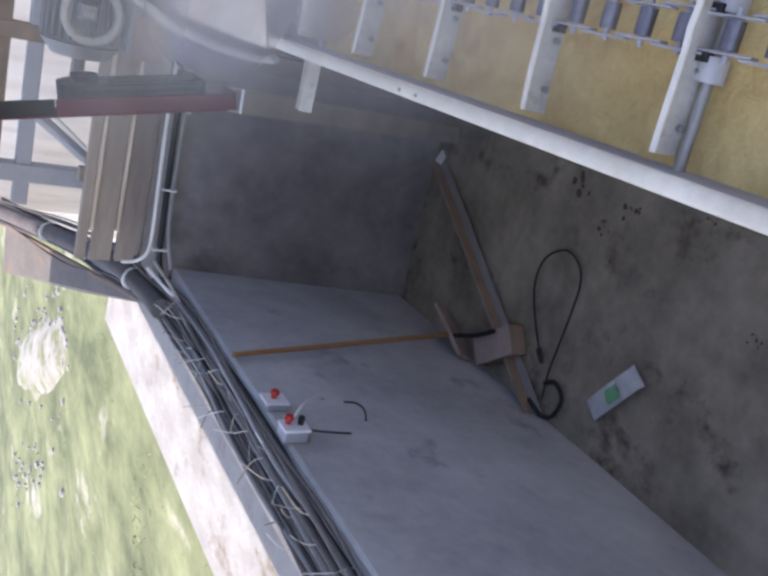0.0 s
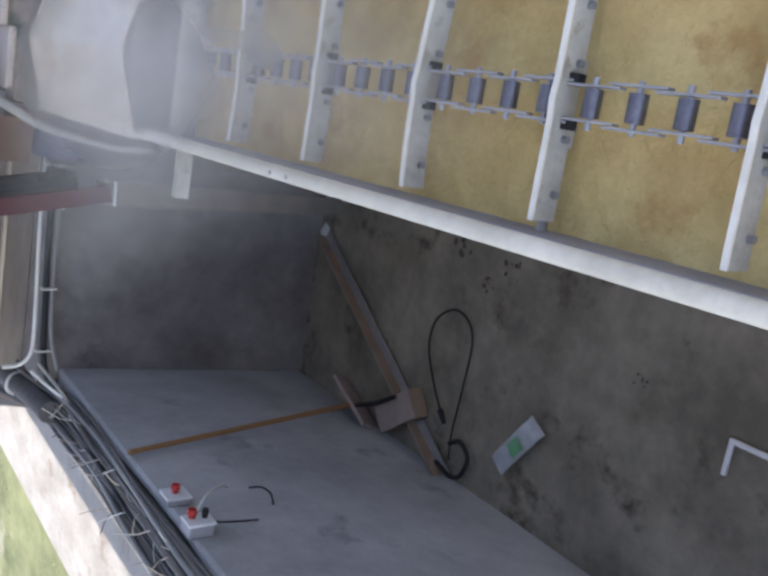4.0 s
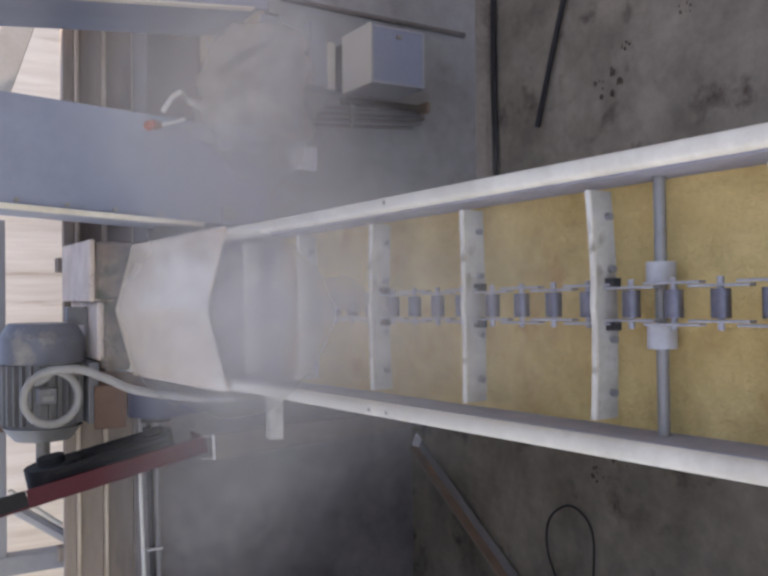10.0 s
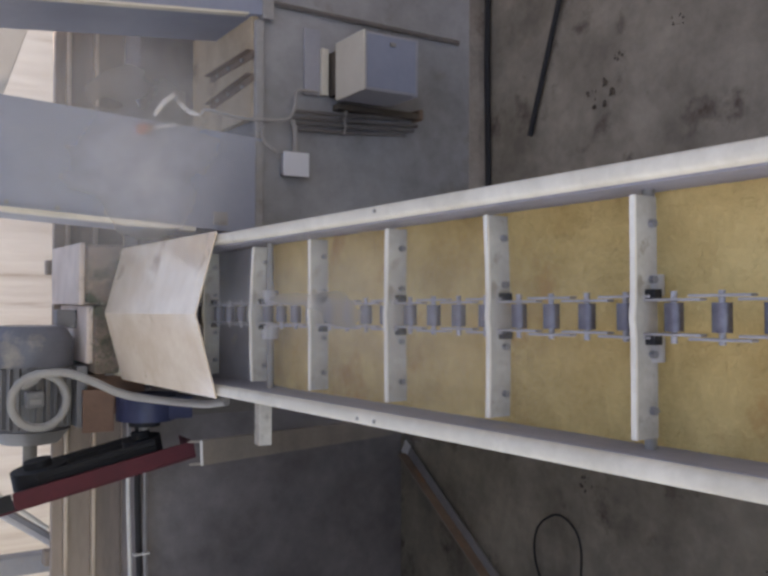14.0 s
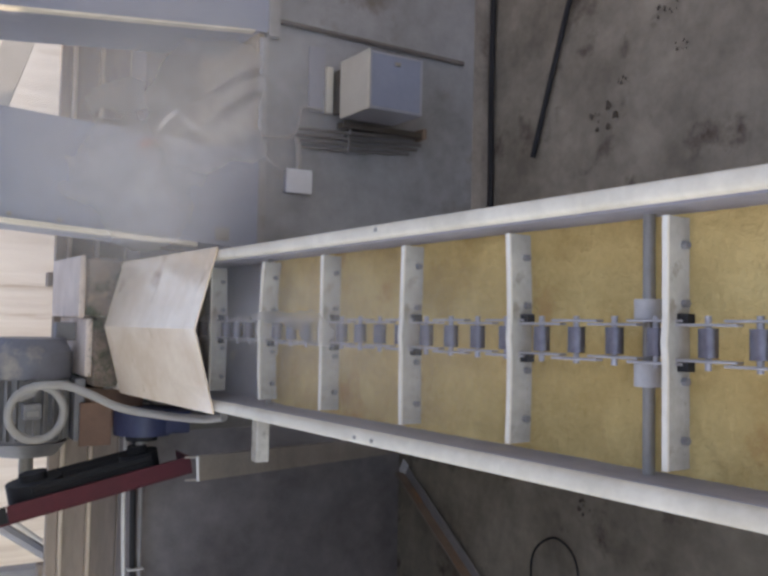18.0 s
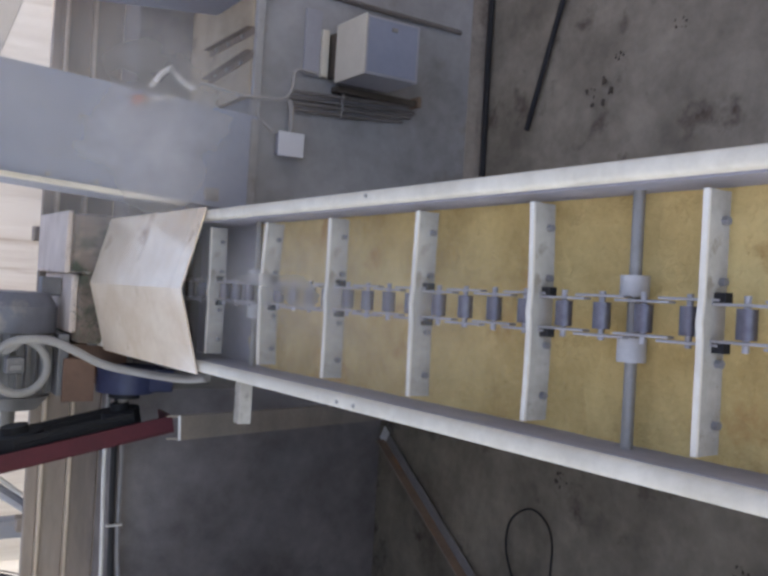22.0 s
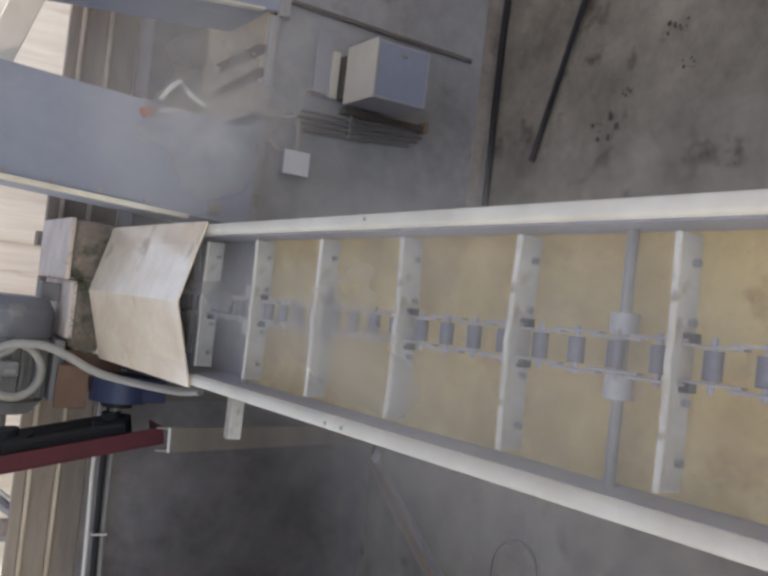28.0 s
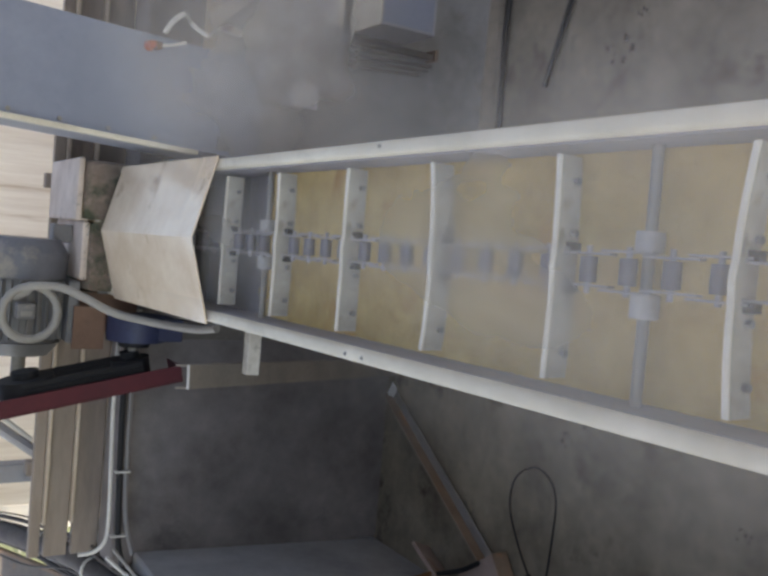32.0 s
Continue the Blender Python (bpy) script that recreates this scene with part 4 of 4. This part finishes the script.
# Added cream strip paints the light flare along the sheet's edge.
part("lit_edge", slab(2.098, 2.1045, 4.045, 4.075, 0.95, 3.0), CREAM, second, "pale strip for the light along its edge")
part("lip", B(2.1, 2.5, 4.055, 4.0785, 0.86, 0.899, 0.003), PALELIP, second, "pale cement lip at its foot")
cap = thing("warning_lamp", "small red lamp cap with a white lead hanging on the casing", "lamp")
part("lens", cyl(bmesh.new(), (1.708, 4.047, 1.282), (1.708, 4.01, 1.282), 0.015, 0.01, seg=18), FADEDRED, cap, "faded red lamp cap", True)
part("collar", cyl(bmesh.new(), (1.71, 4.036, 1.268), (1.712, 4.036, 1.25), 0.015, 0.01, seg=12), ORANGE, cap)
part("lead", tube(bmesh.new(), [(1.712, 4.036, 1.255), (1.72, 4.034, 1.22), (1.735, 4.036, 1.18)], 0.005, 6), WHITEPIPE, cap, "", True)
lw = thing("hanging_wire", "white insulated wire looped over the casing edge and along the plinth", "wire")
part("wire", tube(bmesh.new(), [(1.75, 4.04, 1.24), (1.795, 4.03, 1.215), (1.815, 4.03, 1.19), (1.79, 4.03, 1.17), (1.765, 4.03, 1.12), (1.785, 4.03, 1.09), (1.775, 4.035, 1.0), (1.776, 4.04, 0.915), (1.79, 4.05, 0.82), (1.83, 4.05, 0.79), (1.885, 4.05, 0.78), (1.89, 4.05, 0.71)], 0.0055, 7), CONDUIT, lw, "", True)
part("sleeve", tube(bmesh.new(), [(1.75, 4.035, 1.245), (1.79, 4.025, 1.222), (1.812, 4.025, 1.195)], 0.0075, 7), WHITEPIPE, lw, "white tape sleeve", True)
part("sleeve", tube(bmesh.new(), [(1.79, 4.025, 1.172), (1.775, 4.025, 1.15), (1.764, 4.025, 1.12)], 0.007, 7), WHITEPIPE, lw, "white tape sleeve", True)
part("wire", tube(bmesh.new(), [(1.775, 4.05, 0.9), (1.72, 4.05, 0.9), (1.68, 4.05, 0.85)], 0.005, 6), CONDUIT, lw, "", True)
jb = thing("junction_box", "small white square junction box on the plinth", "junction box")
part("body", B(1.613, 1.684, 4.045, 4.077, 0.746, 0.83, 0.004), BOXGREY, jb)
part("lid", B(1.61, 1.687, 4.039, 4.0445, 0.743, 0.833, 0.002), PLASTIC, jb, "white square lid")
part("spout", tube(bmesh.new(), [(1.685, 4.055, 0.787), (1.725, 4.052, 0.787), (1.765, 4.05, 0.79), (1.79, 4.05, 0.8)], 0.0085, 7), CONDUIT, jb, "pale cable gland", True)
eb = thing("electrical_enclosure", "blue-grey electrical enclosure with a light-toned cream top on the plinth", "enclosure")
part("body", B(1.868, 2.05, 3.85, 4.03, 0.45, 0.648, 0.004), BOXGREY, eb)
# Top lighter than the body: daylight falling on it is put in the colour.
part("top", B(1.865, 2.053, 3.845, 4.03, 0.6485, 0.655, 0.002), BOXCREAM, eb, "cream top, lightened for daylight from above")
part("door_seam", B(1.876, 2.042, 3.8475, 3.8495, 0.462, 0.64, 0.0008), BLUEGREY, eb, "blue-grey front door")
part("latch", B(2.012, 2.024, 3.841, 3.847, 0.54, 0.56, 0.001), ROD, eb, "small dark latch")
# Dark block added for the shade in the gap between box and wall.
part("gap_fill", B(1.885, 2.03, 4.031, 4.076, 0.47, 0.655, 0.003), BARK, eb, "dark block filling the shaded gap behind")
part("back_board", B(1.885, 2.04, 4.058, 4.077, 0.664, 0.69, 0.003), BOXCREAM, eb, "pale back board")
part("back_panel", B(1.885, 2.1, 4.068, 4.0775, 0.6905, 0.748, 0.002), BOXGREY, eb, "grey panel against the wall")
rail = thing("rusty_rail", "dark rusty steel rail under the enclosure", "rail")
part("channel", B(1.842, 1.862, 4.03, 4.077, 0.33, 0.64, 0.003), BARK, rail)
part("end_plate", B(1.838, 1.875, 4.02, 4.0775, 0.316, 0.3295, 0.002), RUST, rail, "rusty end plate")
for k, (x, x2, y, b) in enumerate(((1.765, 1.79, 4.068, 0.36), (1.784, 1.808, 4.062, 0.33), (1.802, 1.826, 4.068, 0.31), (1.822, 1.846, 4.06, 0.34))):
    pp = thing("riser_pipe", "dusty grey-brown conduit running down the plinth face", "conduit", group="riser pipes")
    part("pipe", tube(bmesh.new(), [(x, y, 0.79), (x + 0.3 * (x2 - x), y - 0.004, 0.62), (x + 0.7 * (x2 - x), y, 0.46), (x2, y, b)], 0.0058, 8), DARKPIPE, pp, "", True)
    part("clip", B(x + 0.002, x + 0.022, y - 0.012, 4.0775, 0.6, 0.608, 0.001), ROD, pp)
tab = thing("pale_tab", "small pale steel tab on the casing foot", "bracket")
part("plate", B(1.443, 1.483, 4.04, 4.0475, 1.017, 1.062, 0.002), PALELIP, tab)
vl = thing("wall_cable_drop", "thin dark tube along a line on the plinth face", "cable")
part("cable", tube(bmesh.new(), [(2.158, 4.07, 0.86), (2.152, 4.07, 0.5), (2.146, 4.07, 0.13)], 0.0085, 6), DARKPIPE, vl, "", True)
bd = thing("pale_board", "pale yellow board on the plinth top, daylight in its tone", "board")
# Pale slab on the plinth; the daylight on this top is in its colour.
part("board", B(1.79, 2.17, 4.082, 4.64, 0.902, 0.926, 0.004), YELLOWBOARD, bd)
for x, skew in ((1.985, 0.0), (1.9, 4.0)):
    iron = thing("angle_iron", "dark rusty angle iron lying across the pale board", "angle iron", group="angle irons")
    part("flat_leg", B(-0.012, 0.012, -0.18, 0.2, 0.0, 0.004, 0.001, m=pose(x, 4.24, 0.9265, 0, 0, skew)), RUST, iron)
    part("upright_leg", B(0.0085, 0.012, -0.18, 0.2, 0.0045, 0.026, 0.001, m=pose(x, 4.24, 0.9265, 0, 0, skew)), RUST, iron, "rusty upright leg")
    for y in (-0.1, 0.02, 0.12):
        part("bolt", cyl(bmesh.new(), (x - 0.003, 4.24 + y, 0.931), (x - 0.003, 4.24 + y, 0.938), 0.006, seg=6), ROD, iron, "grey bolt head")

# ---- outdoors ----
blades = bmesh.new()
for k in range(9000):
    y = 2.0 + 16 * rnd.random() ** 1.3
    x = -0.75 - (0.3 + 0.75 * (y - 1)) * rnd.random()
    if noise.noise((x * 0.7, y * 0.45, 5)) < -0.18:
        continue
    h, a = rnd.uniform(0.01, 0.04), rnd.uniform(0, 6.28)
    w = rnd.uniform(0.008, 0.02)
    p = Vector((x, y, -0.34))
    e = Vector((math.cos(a), math.sin(a), 0)) * w
    q = p + Vector((rnd.uniform(-0.08, 0.08), rnd.uniform(-0.08, 0.08), h))
    blades.faces.new([blades.verts.new(v) for v in (p - e, p + e, q)])
solid("grass", blades, BLADE, "rough tufts of sunlit grass", "grass", "stuff")
def heap(x, y):
    u = min(1.0, max(0.0, (y - 13.6) / 5.4))
    off = (x + 4.7 + 2.8 * u) / (0.75 + 0.4 * noise.noise((y * 0.9, 3, 1)))
    return -0.36 + 0.18 * max(0.0, 1 - off * off - (2 * u - 1) ** 4) + 0.04 * noise.noise((x * 1.6, y * 1.2, 7)) + 0.012 * noise.noise((x * 6, y * 5, 2))


solid("bare_soil", rough_grid(-9.5, -3.4, 12.8, 20, 90, 90, heap), PALESOIL, "low mound of pale bare soil in the grass", "soil", "stuff", True)
stones = bmesh.new()
for k in range(140):
    u = rnd.random()
    x, y = -4.5 - 2.6 * u + rnd.gauss(0, 0.42), 14.4 + 4.2 * u + rnd.gauss(0, 0.75)
    if k % 4 == 0:
        x, y = -6.0 - 3.4 * u + rnd.gauss(0, 0.3), 13.0 + 4.5 * u + rnd.gauss(0, 0.5)
    w, h, n = rnd.uniform(0.02, 0.09), rnd.uniform(0.01, 0.03), 6
    rim = [stones.verts.new((x + w * rnd.uniform(0.6, 1.2) * math.cos(6.283 * i / n), y + w * rnd.uniform(0.6, 1.2) * math.sin(6.283 * i / n), -0.345)) for i in range(n)]
    top = [stones.verts.new((x + 0.75 * (v.co.x - x), y + 0.75 * (v.co.y - y), -0.3 + h * rnd.uniform(0.6, 1.0))) for v in rim]
    for i in range(n):
        stones.faces.new((rim[i], rim[(i + 1) % n], top[(i + 1) % n], top[i]))
    stones.faces.new(top)
solid("rubble", stones, STONE, "heap of pale broken stones in the grass", "rubble", "stuff")

# ---- drifting dust ----
DUST = bpy.data.materials.new("fine airborne dust")
DUST.use_nodes = True
nt, ln = DUST.node_tree.nodes, DUST.node_tree.links
nt.remove(nt["Principled BSDF"])
co = nt.new("ShaderNodeTexCoord")
dist = nt.new("ShaderNodeVectorMath")
dist.operation = "LENGTH"
ln.new(co.outputs["Object"], dist.inputs[0])
fall = nt.new("ShaderNodeMapRange")
fall.interpolation_type = "SMOOTHSTEP"
fall.inputs[1].default_value, fall.inputs[2].default_value, fall.inputs[3].default_value, fall.inputs[4].default_value = 0.05, 0.5, 1.0, 0.0
ln.new(dist.outputs["Value"], fall.inputs[0])
info = nt.new("ShaderNodeObjectInfo")
wisp = nt.new("ShaderNodeTexNoise")
wisp.noise_dimensions = "4D"
wisp.inputs["Scale"].default_value, wisp.inputs["Detail"].default_value, wisp.inputs["Distortion"].default_value = 2.7, 4, 0.3
ln.new(co.outputs["Object"], wisp.inputs["Vector"])
seed = nt.new("ShaderNodeMath")
seed.operation = "MULTIPLY"
seed.inputs[1].default_value = 40
ln.new(seed.outputs[0], wisp.inputs["W"])
wr = nt.new("ShaderNodeMapRange")
wr.interpolation_type = "SMOOTHSTEP"
wr.inputs[1].default_value, wr.inputs[2].default_value, wr.inputs[3].default_value = 0.3, 0.7, 0.5
ln.new(wisp.outputs[0], wr.inputs[0])
den = nt.new("ShaderNodeMath")
den.operation = "MULTIPLY"
ln.new(fall.outputs[0], den.inputs[0])
ln.new(wr.outputs[0], den.inputs[1])
amt = nt.new("ShaderNodeMath")
amt.operation = "MULTIPLY"
ln.new(den.outputs[0], amt.inputs[0])
thick = nt.new("ShaderNodeSeparateColor")
ln.new(info.outputs["Color"], thick.inputs[0])
ln.new(thick.outputs[0], amt.inputs[1])
ln.new(thick.outputs[1], seed.inputs[0])
clear, lit, back, both, mixed = (nt.new("ShaderNode" + n) for n in ("BsdfTransparent", "BsdfDiffuse", "BsdfTranslucent", "MixShader", "MixShader"))
lit.inputs[0].default_value = back.inputs[0].default_value = (0.86, 0.805, 0.75, 1)
ln.new(lit.outputs[0], both.inputs[1])
ln.new(back.outputs[0], both.inputs[2])
ln.new(amt.outputs[0], mixed.inputs[0])
ln.new(clear.outputs[0], mixed.inputs[1])
ln.new(both.outputs[0], mixed.inputs[2])
ln.new(mixed.outputs[0], nt["Material Output"].inputs[0])


def dust_cloud(wide, long, density, lying, rows):
    """A veil of fine dust, level over the trough (lying) or upright, drifting through the rows of t, x, y, z."""
    ob = thing("dust_cloud", "thin grey-white cloud of sawdust dust drifting in the air", "dust", group="dust clouds")
    for x0, x1 in ((-0.5, 0.0), (0.0, 0.5)):
        v = part("veil", rough_grid(x0, x1, -0.5, 0.5, 4, 8, lambda x, y: 0.0), DUST, ob)
        v.matrix_basis = Matrix.Diagonal((wide, long, wide, 1))
        v.color = (density, (wide * 7.3 + long * 3.1 + density) % 1.0, density, 1)
        v.visible_shadow = False
    CLOUDS.append((ob, [(t, pose(x, y, z, 3 if lying else 80)) for t, x, y, z in rows]))


CLOUDS = []
# over the head cover and the far flights
dust_cloud(0.72, 1.7, 0.68, True, [(0, 1.1, 3.4, 1.45), (1, 1.14, 3.15, 1.45), (2, 1.15, 3.12, 1.45), (3.5, 1.15, 3.2, 1.45), (5.5, 1.15, 3.2, 1.45), (6.2, 1.16, 3.12, 1.43), (7, 1.18, 3.0, 1.43), (8, 1.18, 2.98, 1.43), (9, 1.18, 3.08, 1.45), (10.5, 1.22, 3.1, 1.48), (11.1, 1.3, 3.2, 1.6), (11.9, 1.55, 3.4, 2.1), (13.5, 1.7, 3.6, 2.7), (17, 1.7, 3.6, 3.6), (32, 1.3, 3.3, 3.6)])
# over the middle of the trough
dust_cloud(0.74, 1.6, 0.4, True, [(0, 1.18, 2.95, 1.36), (1, 1.2, 2.8, 1.35), (3.5, 1.2, 2.95, 1.36), (5.5, 1.2, 2.95, 1.36), (6.2, 1.2, 2.85, 1.35), (8, 1.2, 2.8, 1.35), (9, 1.2, 2.9, 1.36), (10.5, 1.22, 2.95, 1.37), (11.2, 1.24, 3.1, 1.45), (12.0, 1.28, 3.2, 2.0), (13.2, 1.3, 3.2, 2.5), (16, 1.4, 3.2, 3.6), (24, 1.4, 3.1, 3.5), (25.6, 1.25, 2.9, 2.3), (26.7, 1.24, 2.8, 1.5), (27.5, 1.2, 2.75, 1.22), (29, 1.16, 2.7, 1.22), (30.5, 1.18, 2.6, 1.21), (31.3, 1.2, 2.45, 1.2), (32, 1.22, 2.4, 1.25)])
# over the near trough, late
dust_cloud(0.84, 1.6, 0.28, True, [(0, 1.6, 2.4, 3.6), (24, 1.5, 2.4, 3.6), (25.7, 1.25, 2.4, 2.4), (26.7, 1.24, 2.2, 1.6), (27.5, 1.16, 2.2, 1.16), (29, 1.14, 2.1, 1.15), (30.5, 1.15, 2.05, 1.15), (32, 1.2, 2.05, 1.15)])
# hanging in the mouth of the head cover
dust_cloud(0.5, 1.9, 0.36, True, [(0, 1.18, 3.2, 1.195), (8, 1.19, 3.15, 1.2), (16, 1.17, 3.15, 1.195), (20, 1.17, 3.35, 1.2), (24, 1.17, 3.15, 1.2), (27.6, 1.18, 3.6, 1.215), (32, 1.18, 3.7, 1.22)])
# rolling down below the head cover
dust_cloud(0.7, 0.7, 0.3, False, [(0, 0.94, 3.48, 1.58), (1, 0.9, 3.48, 1.38), (2, 0.88, 3.48, 1.22), (3, 0.9, 3.48, 1.28), (6, 0.9, 3.48, 1.2), (7, 0.82, 3.48, 1.02), (8, 0.75, 3.48, 0.96), (9, 0.7, 3.48, 1.06), (9.6, 0.72, 3.48, 1.12), (10.2, 0.84, 3.48, 1.3), (11, 0.9, 3.48, 1.46), (12, 0.95, 3.48, 2.0), (14, 0.95, 3.48, 2.6), (32, 0.95, 3.48, 2.6)])
# drifting up past the casings
dust_cloud(0.95, 1.0, 0.54, False, [(0, 1.6, 3.72, 2.4), (6, 1.6, 3.72, 2.1), (7, 1.55, 3.72, 1.4), (8, 1.52, 3.72, 1.25), (9, 1.62, 3.72, 1.12), (10, 1.72, 3.72, 1.1), (11, 1.76, 3.72, 1.15), (12, 1.72, 3.72, 1.28), (13, 1.58, 3.72, 1.36), (16, 1.58, 3.72, 1.4), (19, 1.6, 3.72, 1.4), (20, 1.62, 3.72, 1.28), (22, 1.58, 3.72, 1.34), (25, 1.6, 3.72, 1.22), (27.8, 1.66, 3.72, 1.15), (28.8, 1.7, 3.72, 1.75), (29.6, 1.7, 3.72, 1.7), (30.5, 1.64, 3.72, 1.1), (32, 1.6, 3.72, 1.1)])
dust_cloud(1.0, 1.0, 0.58, False, [(0, 1.8, 3.66, 2.5), (8.6, 1.8, 3.66, 2.0), (9.6, 1.76, 3.66, 1.35), (11, 1.78, 3.66, 1.06), (11.6, 1.76, 3.66, 1.1), (12.2, 1.72, 3.66, 1.45), (12.9, 1.7, 3.66, 1.95), (14, 1.7, 3.66, 2.4), (17, 1.74, 3.66, 1.95), (18.2, 1.76, 3.66, 1.25), (19.2, 1.72, 3.66, 1.3), (20.2, 1.72, 3.66, 1.3), (21.4, 1.7, 3.66, 2.0), (29, 1.74, 3.66, 2.1), (30.2, 1.7, 3.66, 1.3), (31, 1.7, 3.66, 1.05), (32, 1.72, 3.66, 1.05)])
# over the floor beside the trough, late
dust_cloud(0.85, 1.4, 0.3, True, [(0, 1.4, 2.8, 3.6), (24, 1.3, 2.8, 3.5), (25.8, 0.7, 2.8, 2.3), (26.8, 0.65, 2.75, 1.5), (27.6, 0.75, 2.65, 1.05), (28.8, 0.76, 2.6, 1.0), (29.8, 0.7, 2.6, 0.5), (30.6, 0.68, 2.6, -0.12), (32, 0.66, 2.6, -0.14)])

motions()
